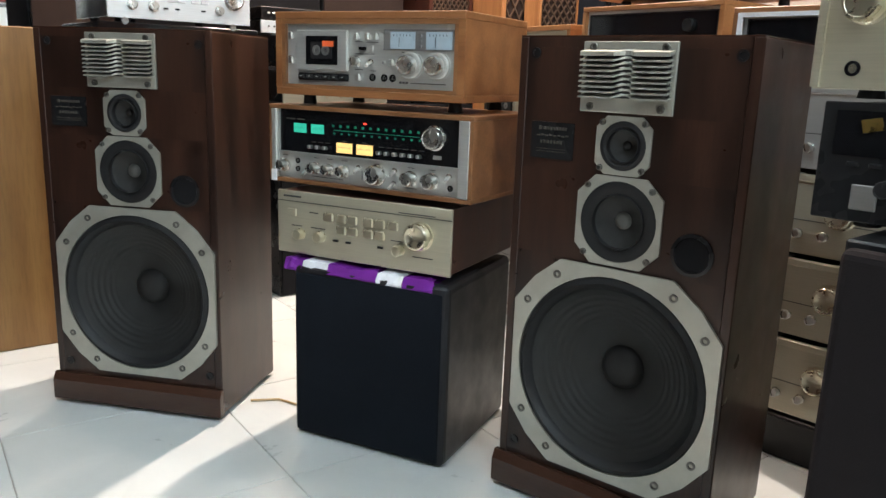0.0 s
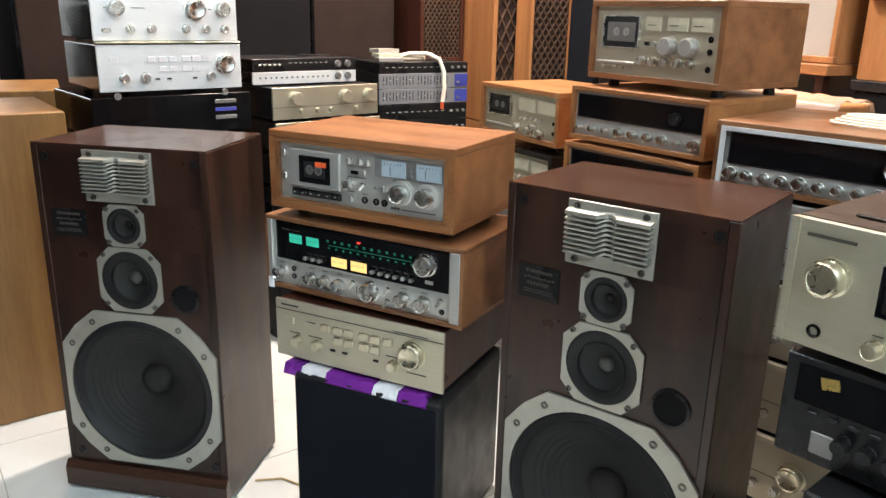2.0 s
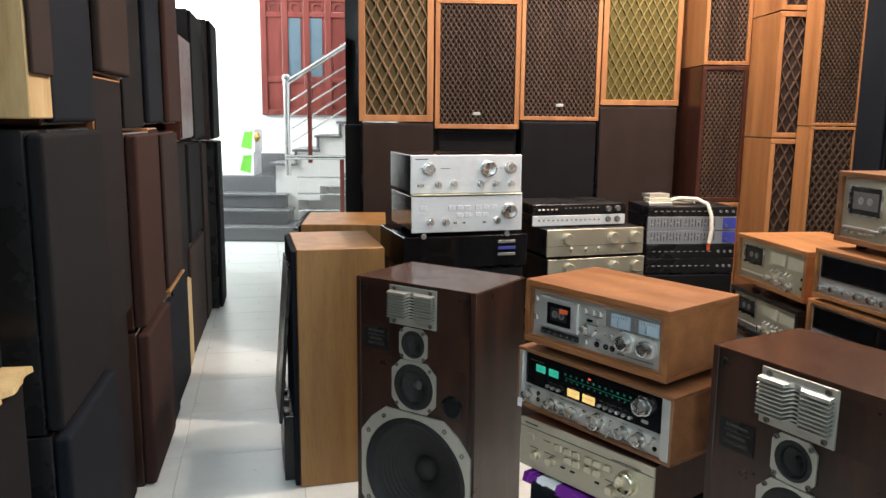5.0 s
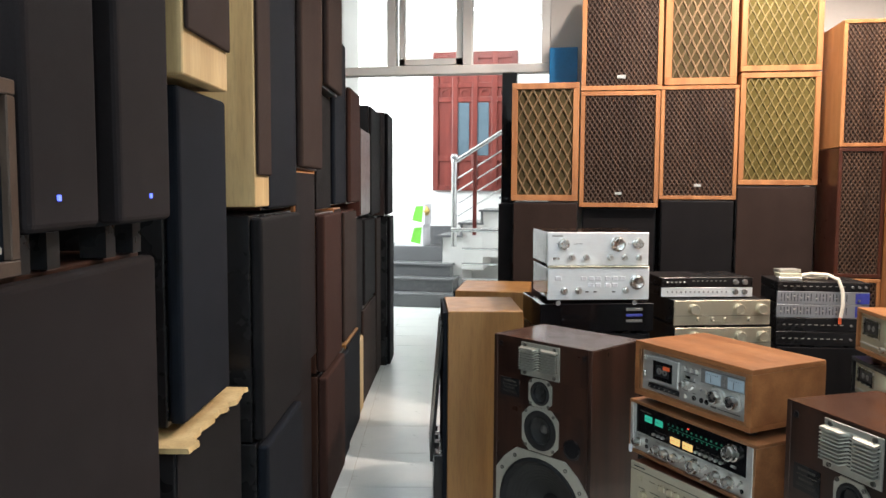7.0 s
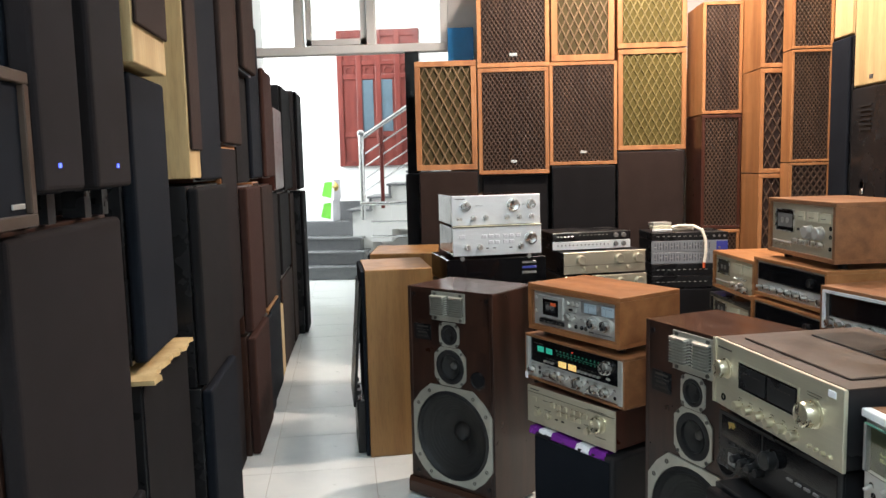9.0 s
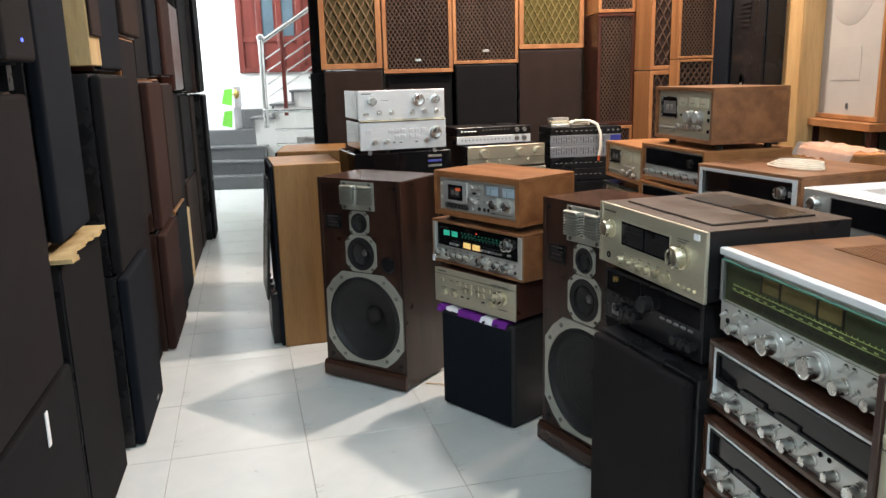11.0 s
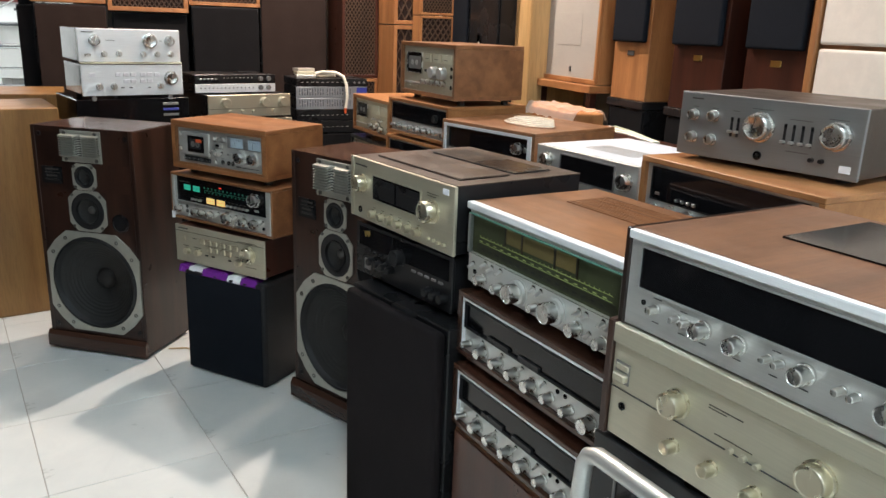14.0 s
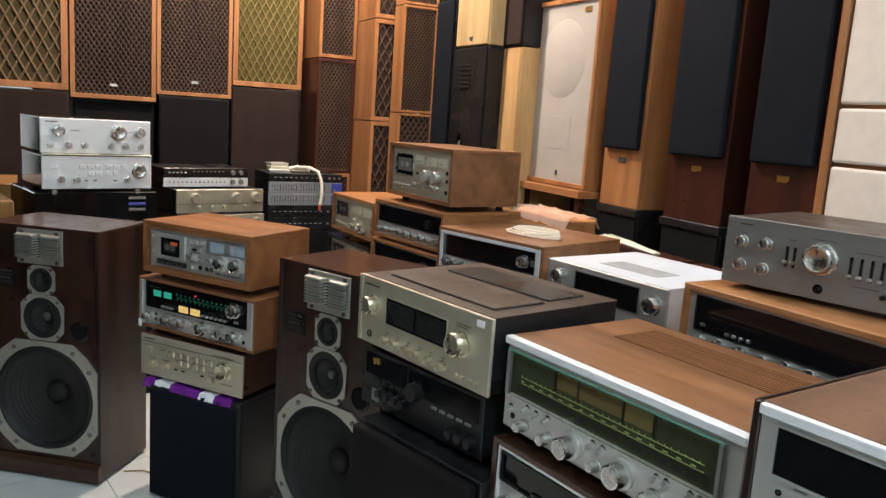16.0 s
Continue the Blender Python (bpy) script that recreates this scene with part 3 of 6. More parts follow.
door = thing("door_1", -1.87, 10.2, 1.46, 0, "dark red carved double door with grey glass strips", "door")
door["kind"] = "structure"
part("leaf", Mesh().box(0, 1.2, -0.04, 0.0, 0, 1.95), M["reddoor"], door)
for k in range(5):
    part("stile", Mesh().box(0.0 + 0.28 * k, 0.08 + 0.28 * k, -0.065, -0.04, 0, 1.95, 0.006), M["reddoor"], door)
for zz in (0.0, 0.42, 1.25, 1.45, 1.85):
    part("rail", Mesh().box(0.08, 1.12, -0.06, -0.04, zz, zz + 0.07, 0.006), M["reddoor"], door)
for xx in (0.36, 0.64):
    part("glass_strip", Mesh().box(xx, xx + 0.16, -0.048, -0.041, 0.5, 1.24), M["strip"], door)
for k in range(4):
    part("scroll", Mesh().spin([(0.075, 0), (0.075, -0.012), (0.055, -0.014), (0.055, 0)], n=20, cap=False), M["reddoor"], door, smooth=True, at=(0.18 + 0.28 * k, -0.045, 1.36))

# goods on the stairs
for k, (bx_, bz) in enumerate(((-2.27, 0.703), (-2.25, 0.995))):
    carton = thing("carton", bx_, 9.55, bz, -8, "white and lime green printed cardboard carton", "box", "cartons on the stairs")
    part("box_body", Mesh().box(0, 0.40, 0, 0.3, 0, 0.29, 0.004), M["label"], carton)
    part("printed_patch", Mesh().prism([(0.22, 0.06), (0.36, 0.03), (0.38, 0.26), (0.27, 0.25)], -0.002, 0.001), M["lime"], carton)
bag = Mesh()
bag.spin([(0.001, -0.07), (0.05, -0.05), (0.07, 0.0), (0.055, 0.04), (0.02, 0.07), (0.012, 0.10)], n=12)
solo("plastic_bag", bag, M["gold"], "small yellow plastic bag on the cartons", "bag", m=pose(-1.86, 9.56, 1.18, 90, 0, 0), smooth=True)


# ---- loudspeakers ----
def cone_driver(p, name, x, z, r_out, cone, cap_r, cap, y=0.0, ribs=0, inner=0.87):
    """Surround, cone and dust cap of one driver."""
    d = part(name, Mesh().spin([(r_out, y - 0.001), (r_out * 0.985, y - 0.007), (r_out * (0.5 + inner * 0.5), y - 0.008 - 0.003 * (inner > 0.8)), (r_out * (inner + 0.03), y - 0.004), (r_out * inner, y + 0.004), (r_out * (inner - 0.01), y + 0.012), (r_out, y + 0.012)], n=56, cap=False), M["rubber"], p, smooth=True, at=(x, 0, z))
    prof = []
    n = 40 if ribs else 14
    depth = r_out * (0.34 if inner > 0.8 else 0.22)
    for k in range(n + 1):
        q = k / n
        r = r_out * (inner + 0.002) + (cap_r - r_out * (inner + 0.002)) * q
        rib = 0.0006 * (1 if (k % 4) < 2 else -1) if ribs and 0.12 < q < 0.62 else 0
        prof.append((r, y + 0.004 + depth * q ** 0.85 + rib))
    prof.append((0.0005, y + 0.006 + depth))
    part("cone", Mesh().spin(prof, n=56, cap=False), cone, d, smooth=True)
    base = y + 0.004 + depth
    part("dust_cap", Mesh().spin([(cap_r, base), (cap_r * 0.92, base - cap_r * 0.22), (cap_r * 0.65, base - cap_r * 0.42), (cap_r * 0.3, base - cap_r * 0.52), (0.0005, base - cap_r * 0.55)], n=32), cap, d, smooth=True)
    return d


def octagon(hw, hh, cut, n=8):
    """A rounded eight-sided outline, drawn counter-clockwise."""
    pts = [(hw, -hh + cut), (hw, hh - cut), (hw - cut, hh), (-hw + cut, hh), (-hw, hh - cut), (-hw, -hh + cut), (-hw + cut, -hh), (hw - cut, -hh)]
    out = []
    for k in range(8):
        a, b_ = pts[k], pts[(k + 1) % 8]
        for j in range(n):
            out.append((a[0] + (b_[0] - a[0]) * j / n, a[1] + (b_[1] - a[1]) * j / n))
    return out


def bolts(p, spots, r=0.007, y=-0.006):
    me = small_mesh(("bolt", r), lambda: Mesh().spin([(r, 0), (r, -0.0035), (r * 0.8, -0.0042), (r * 0.55, -0.0040), (r * 0.5, -0.0008), (0.0004, -0.0008)], n=16).data("bolt", M["bolt"], True))
    for x, z in spots:
        part("bolt", me, None, p, at=(x, y, z))


def studio_speaker(x, y, ang):
    """Large four-way walnut loudspeaker with a multicell horn and a 38 cm woofer."""
    w, h, d = 0.456, 0.9355, 0.305
    p = thing("loudspeaker", x, y, 0, ang, "large dark walnut loudspeaker with bare drivers on the tiled floor", "loudspeaker", "large walnut loudspeakers")
    t = 0.019
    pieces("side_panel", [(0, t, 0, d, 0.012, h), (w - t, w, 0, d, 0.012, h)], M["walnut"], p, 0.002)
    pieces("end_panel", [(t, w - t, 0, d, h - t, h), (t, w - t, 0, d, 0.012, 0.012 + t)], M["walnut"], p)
    part("back_panel", Mesh().box(t, w - t, d - t, d, 0.012 + t, h - t), M["walnut"], p)
    part("baffle", Mesh().holed(t, w - t, 0.031, 0.524, 0.0006, 0.018, 0.236, 0.308, 0.1965), M["walnut"], p)
    part("baffle", Mesh().holed(t, w - t, 0.524, 0.690, 0.0006, 0.018, 0.233, 0.608, 0.0760), M["walnut"], p)
    part("baffle", Mesh().holed(t, w - t, 0.690, 0.800, 0.0006, 0.018, 0.231, 0.746, 0.0455), M["walnut"], p)
    part("baffle", Mesh().box(t, w - t, 0.0006, 0.018, 0.800, h - t), M["walnut"], p)
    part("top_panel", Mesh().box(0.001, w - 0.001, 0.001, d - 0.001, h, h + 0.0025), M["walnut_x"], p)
    prof = [(0.0, 0.012), (-0.020, 0.012), (-0.020, 0.062), (-0.010, 0.080), (0.0, 0.080)]
    pm = Mesh()
    a = [pm.bm.verts.new((-0.004, py, pz)) for py, pz in prof]
    b_ = [pm.bm.verts.new((w + 0.004, py, pz)) for py, pz in prof]
    for k in range(5):
        pm.bm.faces.new((a[k], a[(k + 1) % 5], b_[(k + 1) % 5], b_[k]))
    pm.bm.faces.new(a[::-1])
    pm.bm.faces.new(b_)
    part("plinth", pm, M["walnut_x"], p)
    part("plinth_foot", Mesh().box(0.03, w - 0.03, 0.02, d - 0.03, 0.0, 0.013), M["black"], p)
    # horn tweeter
    hx, hz = 0.229, 0.8655
    horn = part("horn_plate", Mesh().box(hx - 0.089, hx + 0.089, -0.006, 0.0, hz - 0.062, hz + 0.062, 0.0015), M["plate"], p, "pale cast metal multicell horn")
    # dark slab colours in the shade between the horn fins
    part("horn_throat", Mesh().box(hx - 0.080, hx + 0.080, -0.0085, -0.005, hz - 0.036, hz + 0.040), M["dust"], horn)
    wave = [(0.0, -0.0088, 0.0055), (0.005, -0.0095, 0.0052), (0.011, -0.0135, 0.0036), (0.016, -0.0200, 0.0014), (0.019, -0.0262, 0.0), (0.084, -0.0265, 0.0)]
    wave = [(-x_, y_, z_) for x_, y_, z_ in reversed(wave[1:])] + wave
    for k in range(9):
        zz = hz - 0.0375 + k * 0.0092
        thick = 0.0030 if k < 8 else 0.0075
        fin = Mesh()
        rows_ = []
        for x_, y_, dz in wave:
            back = -0.0065
            dz *= 0.35 if k == 8 else 1.0
            rows_.append([fin.bm.verts.new((hx + x_, y_, zz + dz)), fin.bm.verts.new((hx + x_, y_, zz + dz + thick)), fin.bm.verts.new((hx + x_, back, zz + dz + thick + 0.004)), fin.bm.verts.new((hx + x_, back, zz + dz + 0.004))])
        for a, b_ in zip(rows_, rows_[1:]):
            for j in range(4):
                fin.bm.faces.new((a[j], a[(j + 1) % 4], b_[(j + 1) % 4], b_[j]))
        fin.bm.faces.new(rows_[0][::-1])
        fin.bm.faces.new(rows_[-1])
        part("horn_fin", fin, M["plate"], horn)
    bolts(horn, [(hx + sx * 0.068, hz + sz * 0.052) for sx in (-1, 1) for sz in (-1, 1)])
    # small drivers on chamfered plates
    for name, cx, cz, hw, cut, r, cr in (("tweeter", 0.231, 0.746, 0.0535, 0.020, 0.0445, 0.0085), ("midrange", 0.233, 0.608, 0.0845, 0.034, 0.0750, 0.0165)):
        out = [(cx + a_, cz + b2) for a_, b2 in octagon(hw, hw * 0.98, cut, 6)]
        pln = part(name + "_plate", Mesh().prism(out, -0.005, 0.0, r, cx, cz), M["plate"], p)
        cone_driver(p, name, cx, cz, r, M["cone"], cr, M["cap"] if name == "midrange" else M["dust"], 0.001, inner=0.66)
        part("surround_ring", Mesh().spin([(r * 0.70, -0.004), (r * 0.685, -0.0075), (r * 0.66, -0.0075), (r * 0.65, -0.002)], n=40, cap=False), M["rubber"], p, smooth=True, at=(cx, 0, cz))
        q = hw - cut * 0.62
        bolts(pln, [(cx + sx * q, cz + sz * q) for sx in (-1, 1) for sz in (-1, 1)], 0.006)
    # woofer
    cx, cz = 0.236, 0.308
    out = []
    for a_, b2 in octagon(0.212, 0.212, 0.098, 8):
        bow = 1.0 + 0.035 * max(0.0, 1.0 - abs(abs(a_) - abs(b2)) / 0.098)
        out.append((cx + a_ * bow, cz + b2 * bow))
    pln = part("woofer_plate", Mesh().prism(out, -0.007, 0.0, 0.1955, cx, cz), M["plate"], p)
    cone_driver(p, "woofer", cx, cz, 0.1955, M["cone"], 0.044, M["dust"], 0.0, ribs=1)
    bolts(pln, [(cx + 0.2165 * math.cos(radians(a_)), cz + 0.2165 * math.sin(radians(a_))) for a_ in (33, 57, 123, 147, 213, 237, 303, 327)], 0.008)
    # port
    part("port_ring", Mesh().spin([(0.038, 0), (0.038, -0.003), (0.032, -0.004), (0.030, -0.001), (0.030, 0.0)], n=32), M["black"], p, smooth=True, at=(0.376, -0.0005, 0.570))
    # flat dark disc paints the shade inside the port; no bore is cut
    part("port_hole", Mesh().spin([(0.0302, -0.0012), (0.0302, -0.0006)], n=32), M["fblack"], p, at=(0.376, 0, 0.570))
    # name plate
    npl = part("name_plate", Mesh().box(0.037, 0.130, -0.0025, 0.0, 0.710, 0.779), M["black"], p, "black name plate with pale print")
    bars(npl, [(0.054, 0.7640, 0.007, 0.007)] + [(0.064 + 0.0065 * j_, 0.7645, 0.0048, 0.006) for j_ in range(8)] + [(0.050 + 0.009 * j_, 0.7520 + 0.0012 * (j_ % 2), 0.0062, 0.0028) for j_ in range(8)] + [(0.058 + 0.0072 * j_, 0.7385, 0.0045, 0.0065) for j_ in range(7)] + [(0.050, 0.7280, 0.064, 0.0012), (0.050, 0.7230, 0.064, 0.0012)], M["inkd"], y=-0.0037)
    for fx, fz in ((0.037, 0.906), (0.424, 0.906), (0.037, 0.112), (0.424, 0.112)):
        part("grille_socket", Mesh().spin([(0.010, 0), (0.010, -0.003), (0.006, -0.003), (0.006, -0.001)], n=16), M["black"], p, smooth=True, at=(fx, 0, fz))
    return p


def box_speaker(x, y, z, ang, w, h, d, cab, cloth, label, name="loudspeaker", group="", frame_t=0.022, proud=0.0, lattice=None, badge=None, badge_mat=None, round_=0.008, lift=0.006):
    """A cabinet with a framed or proud cloth grille, with or without wooden fretwork."""
    p = thing(name, x, y, z, ang, label, "loudspeaker", group)
    t = frame_t
    if proud > 0:
        part("cabinet", Mesh().box(0, w, 0, d, 0, h, 0.003, 1), cab, p)
        part("grille", Mesh().box(0.006, w - 0.006, -proud, -0.001, lift, h - 0.006, min(round_, proud * 0.45), 3), cloth, p)
        y0 = -proud
    else:
        b = Mesh().box(0, w, 0.018, d, 0, h)
        part("cabinet", b, cab, p)
        pieces("frame_rail", [(0, w, 0, 0.018, h - t, h), (0, w, 0, 0.018, 0, t)], cab, p, 0.002)
        pieces("frame_stile", [(0, t, 0.0005, 0.018, t, h - t), (w - t, w, 0.0005, 0.018, t, h - t)], cab, p, 0.002)
        part("grille", Mesh().box(t, w - t, 0.012, 0.0175, t, h - t), cloth, p)
        y0 = 0.012
    if lattice:
        part("fretwork", fret(t, w - t, t, h - t, *lattice[:3]), M[lattice[3] if len(lattice) > 3 else "fret"], p)["kind"] = "stuff"
    if badge:
        bx_, bz, bw, bh = badge
        part("badge", Mesh().box(bx_, bx_ + bw, y0 - 0.0035 - (0.006 if lattice else 0), y0, bz, bz + bh, 0.001, 1), badge_mat or M["alu"], p)
    return p


M["golden"] = wood("gold_fretwork", (0.15, 0.115, 0.035), (0.23, 0.175, 0.06), "z", 0.45)
M["tanfret"] = wood("tan_fretwork", (0.13, 0.080, 0.038), (0.20, 0.125, 0.060), "z", 0.45)
M["fret"] = wood("brown_fretwork", (0.055, 0.030, 0.018), (0.105, 0.060, 0.036), "z", 0.45)


def fret(x0, x1, z0, z1, kind, pitch, wdt):
    """Fretwork: 'diamond' and 'weave' nets of crossing bevelled strips, 'slat' louvres."""
    b = Mesh()
    if kind == "slat":
        n = int((z1 - z0) / pitch)
        for k in range(n):
            zz = z0 + (k + 0.2) * (z1 - z0) / n
            b.box(x0, x1, 0.002, 0.011, zz, zz + wdt)
        return b
    steep = 2.0 if kind == "diamond" else 1.55
    nx = max(2, round(2 * (x1 - x0) / pitch))
    nz = max(2, round(2 * (z1 - z0) / (pitch * steep)))
    dx, dz = (x1 - x0) / nx, (z1 - z0) / nz
    for i in range(nx):
        for j in range(nz):
            xa, za = x0 + i * dx, z0 + j * dz
            up = (i + j) % 2 == 0
            p0, p1 = ((xa, za), (xa + dx, za + dz)) if up else ((xa + dx, za), (xa, za + dz))
            lift = 0.0015 if up else 0.0
            v = []
            for x_, z_ in (p0, p1):
                v.append([b.bm.verts.new((min(max(x_ + o, x0), x1), y_ + lift, z_)) for o, y_ in ((-wdt * 0.5, 0.0118), (-wdt * 0.28, 0.0045), (wdt * 0.28, 0.0045), (wdt * 0.5, 0.0118))])
            for k in range(3):
                b.bm.faces.new((v[0][k], v[0][k + 1], v[1][k + 1], v[1][k]))
    return b


# ---- audio units ----
def unit(name, x, y, z, ang, w, h, d, body, face, label, category, group="", case=0.0, case_mat=None, foot=0.012, top_mat=None, trim=None):
    """A hi-fi unit: a body behind a front panel, or a wooden case round it."""
    p = thing(name, x, y, z + foot, ang, label, category, group)
    h = h - foot
    if case:
        yf = -0.012
        pieces("case_panel", [(0, w, yf, d, h - case, h), (0, w, yf, d, 0, case)], case_mat, p, 0.0015)
        pieces("case_side", [(0, case, yf + 0.0006, d - 0.0006, case, h - case), (w - case, w, yf + 0.0006, d - 0.0006, case, h - case)], case_mat, p)
        part("chassis", Mesh().box(case, w - case, 0.008, d - 0.01, case, h - case), M["black"], p)
        part("front_panel", Mesh().box(case, w - case, 0, 0.008, case, h - case), face, p)
    else:
        part("body", Mesh().box(0.004, w - 0.004, 0.008, d, 0, h - 0.001, 0.002, 1), body, p)
        part("front_panel", Mesh().box(0, w, 0, 0.009, -0.002, h, 0.0015, 1), face, p)
        if top_mat:
            part("top_cover", Mesh().box(0.003, w - 0.003, 0.0095, d, h - 0.001, h + 0.001), top_mat, p)
    if trim:
        part("trim", Mesh().box(0, w, -0.004, 0.001, h - 0.012, h, 0.001, 1), trim, p)
    if foot:
        feet(p, w, d, foot)
    return p


# ---- the pair of walnut loudspeakers ----
SL = studio_speaker(-0.080, 2.124, -35.9)
SR = copy_thing(SL, pose(0.793, 1.348, 0, 0, 0, -63.2))

# ---- the stack between them ----
ST = -53.2
sub = thing("subwoofer", 0.439, 1.736, 0, -49.7, "matt black box with rounded edges carrying the amplifiers", "loudspeaker")
part("cabinet", Mesh().box(0, 0.40, 0, 0.375, 0.0, 0.420, 0.016, 3), M["blackm"], sub)
part("grille", Mesh().box(0.012, 0.388, -0.006, 0.0, 0.012, 0.403, 0.003, 1), M["fnavy"], sub)

foil = thing("foil_wrapper", 0.440, 1.772, 0.4215, -50.5, "crumpled purple and white foil wrapper under the amplifier", "wrapper")
for k, (x0, x1, mm) in enumerate(((0.0, 0.05, "purple"), (0.05, 0.12, "label"), (0.12, 0.25, "purple"), (0.25, 0.315, "label"), (0.315, 0.39, "purple"))):
    fm = Mesh()
    random.seed(k + 5)
    cols = 6
    rows_ = []
    for j in range(cols + 1):
        xx = x0 + (x1 - x0) * j / cols
        rows_.append([fm.bm.verts.new((xx, -0.024 + 0.006 * random.random(), -0.016 + 0.006 * random.random())), fm.bm.verts.new((xx, -0.012, 0.004 + 0.006 * random.random())), fm.bm.verts.new((xx, 0.05, 0.006)), fm.bm.verts.new((xx, 0.05, 0.0)), fm.bm.verts.new((xx, -0.010, -0.002)), fm.bm.verts.new((xx, -0.020, -0.018))])
    for a, b_ in zip(rows_, rows_[1:]):
        for i in range(6):
            fm.bm.faces.new((a[i], a[(i + 1) % 6], b_[(i + 1) % 6], b_[i]))
    part("foil_strip", fm, M[mm], foil)

amp = unit("amplifier", 0.422, 1.806, 0.4275, -51.5, 0.458, 0.157, 0.36, M["mahogany"], M["champ"], "champagne amplifier with square buttons on the black box", "amplifier")
W, H = 0.458, 0.145
button(amp, 0.043, 0.095, 0.024, 0.018, 0.004, M["champ"])
for xx, zz in ((0.147, 0.0945), (0.181, 0.0945), (0.211, 0.0945), (0.253, 0.0945), (0.283, 0.0945), (0.317, 0.0945), (0.182, 0.0685), (0.212, 0.0685), (0.253, 0.0685), (0.283, 0.0685)):
    button(amp, xx, zz, 0.0255, 0.020, 0.006, M["champk"])
for xx, zz in ((0.0655, 0.046), (0.123, 0.046), (0.3326, 0.0425)):
    knob(amp, xx, zz, 0.0125, 0.018, M["champk"])
knob(amp, 0.383, 0.080, 0.029, 0.026, M["champk"])
for xx in (0.1655, 0.200, 0.285):
    button(amp, xx, 0.042, 0.014, 0.005, 0.004, M["black"])
bars(amp, [(0.04 * W, 0.90 * H, 0.05, 0.004), (0.72 * W, 0.86 * H, 0.09, 0.002), (0.2 * W, 0.68 * H, 0.025, 0.002), (0.09 * W, 0.44 * H, 0.03, 0.002), (0.21 * W, 0.44 * H, 0.04, 0.002), (0.68 * W, 0.42 * H, 0.03, 0.002), (0.80 * W, 0.22 * H, 0.05, 0.002)], M["ink"])
part("groove", Mesh().box(0, W, -0.0015, 0.0005, 0.83 * H, 0.83 * H + 0.0015), M["ink"], amp)

wire = thing("floor_cable", 0.39, 1.93, 0.004, -30, "thin orange brown cord on the tiles", "cable")
part("cord", Mesh().tube([(-0.02, 0.0, 0), (0.05, 0.02, 0), (0.12, -0.01, 0), (0.2, 0.03, 0)], 0.003, 6), M["tan"], wire, smooth=True)

# stereo receiver with the lit dial
rcv = unit("stereo_receiver", 0.428, 1.875, 0.586, -54.7, 0.549, 0.193, 0.31, M["black"], M["alu"], "silver stereo receiver with lit green dial in a walnut case", "receiver", case=0.010, case_mat=M["mid_x"])
W, H = 0.549, 0.181
part("side_post", Mesh().box(0.006, 0.022, -0.013, 0.0, 0.010, H - 0.010, 0.002, 1), M["alu"], rcv)
part("side_post", Mesh().box(0.516, W - 0.008, -0.013, 0.0, 0.010, H - 0.010, 0.002, 1), M["alu"], rcv)
dialp = window(rcv, 0.026, 0.512, 0.073, 0.171, M["gloss"], "dial_window", M["alu"], 0.006, "black glass dial panel")
for xx in (0.068, 0.1195):
    mtr = part("meter", Mesh().box(xx, xx + 0.0365, -0.0035, -0.0016, 0.1185, 0.1395), M["green"], dialp, "green lit meter")
for xx in (0.1935, 0.2497):
    mtr = part("meter", Mesh().box(xx, xx + 0.0435, -0.0035, -0.0016, 0.080, 0.1025), M["amber"], dialp, "amber lit meter")
bars(dialp, [(xx + 0.004 + 0.004 * k, 0.128 + 0.0012 * (k % 3), 0.0025, 0.0008) for xx in (0.068, 0.1195) for k in range(7)] + [(xx + 0.005 + 0.005 * k, 0.092, 0.003, 0.0008) for xx in (0.1935, 0.2497) for k in range(7)], M["ink"], "meter_scale", -0.0042)
bars(dialp, [(0.180 + 0.0208 * k, 0.1365, 0.006, 0.0055) for k in range(12)] + [(0.184 + 0.0208 * k, 0.1205, 0.005, 0.004) for k in range(12)] + [(0.185, 0.1290, 0.230, 0.0012)], M["scale"], "dial_scale", -0.003)
bars(dialp, [(0.045 + 0.0055 * k, 0.1475, 0.004, 0.003) for k in range(5)] + [(0.078 + 0.0055 * k, 0.1475, 0.004, 0.003) for k in range(4)] + [(0.12 + 0.02 * k, 0.0985, 0.014, 0.0012) for k in range(3)] + [(0.31 + 0.021 * k, 0.1005, 0.013, 0.0012) for k in range(6)] + [(0.208, 0.1065, 0.014, 0.0012), (0.264, 0.1065, 0.014, 0.0012)], M["inkd"], y=-0.003)
part("pointer_lamp", Mesh().box(0.268, 0.276, -0.0035, -0.0016, 0.1475, 0.1505), M["redled"], dialp)
for k in range(3):
    button(rcv, 0.1217 + 0.0208 * k, 0.088, 0.010, 0.008, 0.014, M["chrome"], y=-0.0016)
for k in range(6):
    button(rcv, 0.3142 + 0.0207 * k, 0.089, 0.009, 0.008, 0.014, M["chrome"], y=-0.0016)
part("badge", Mesh().box(0.450, 0.470, -0.003, -0.0016, 0.086, 0.094), M["alu"], dialp)
knob(rcv, 0.4537, 0.1305, 0.0235, 0.024, M["chrome"], -0.002)
for xx, r in ((0.039, 0.0135), (0.133, 0.0125), (0.1722, 0.0125), (0.2153, 0.0125), (0.3049, 0.021), (0.3942, 0.0155), (0.4473, 0.0165)):
    knob(rcv, xx, 0.039, r, 0.026, M["chrome"])
for xx, zz in ((0.1036, 0.030), (0.2543, 0.050), (0.3515, 0.052), (0.3502, 0.024), (0.4893, 0.0525)):
    lever(rcv, xx, zz, 0.020, 0.004)
part("slider_slot", Mesh().box(0.113, 0.1145, -0.0012, 0.0, 0.028, 0.050), M["ink"], rcv)
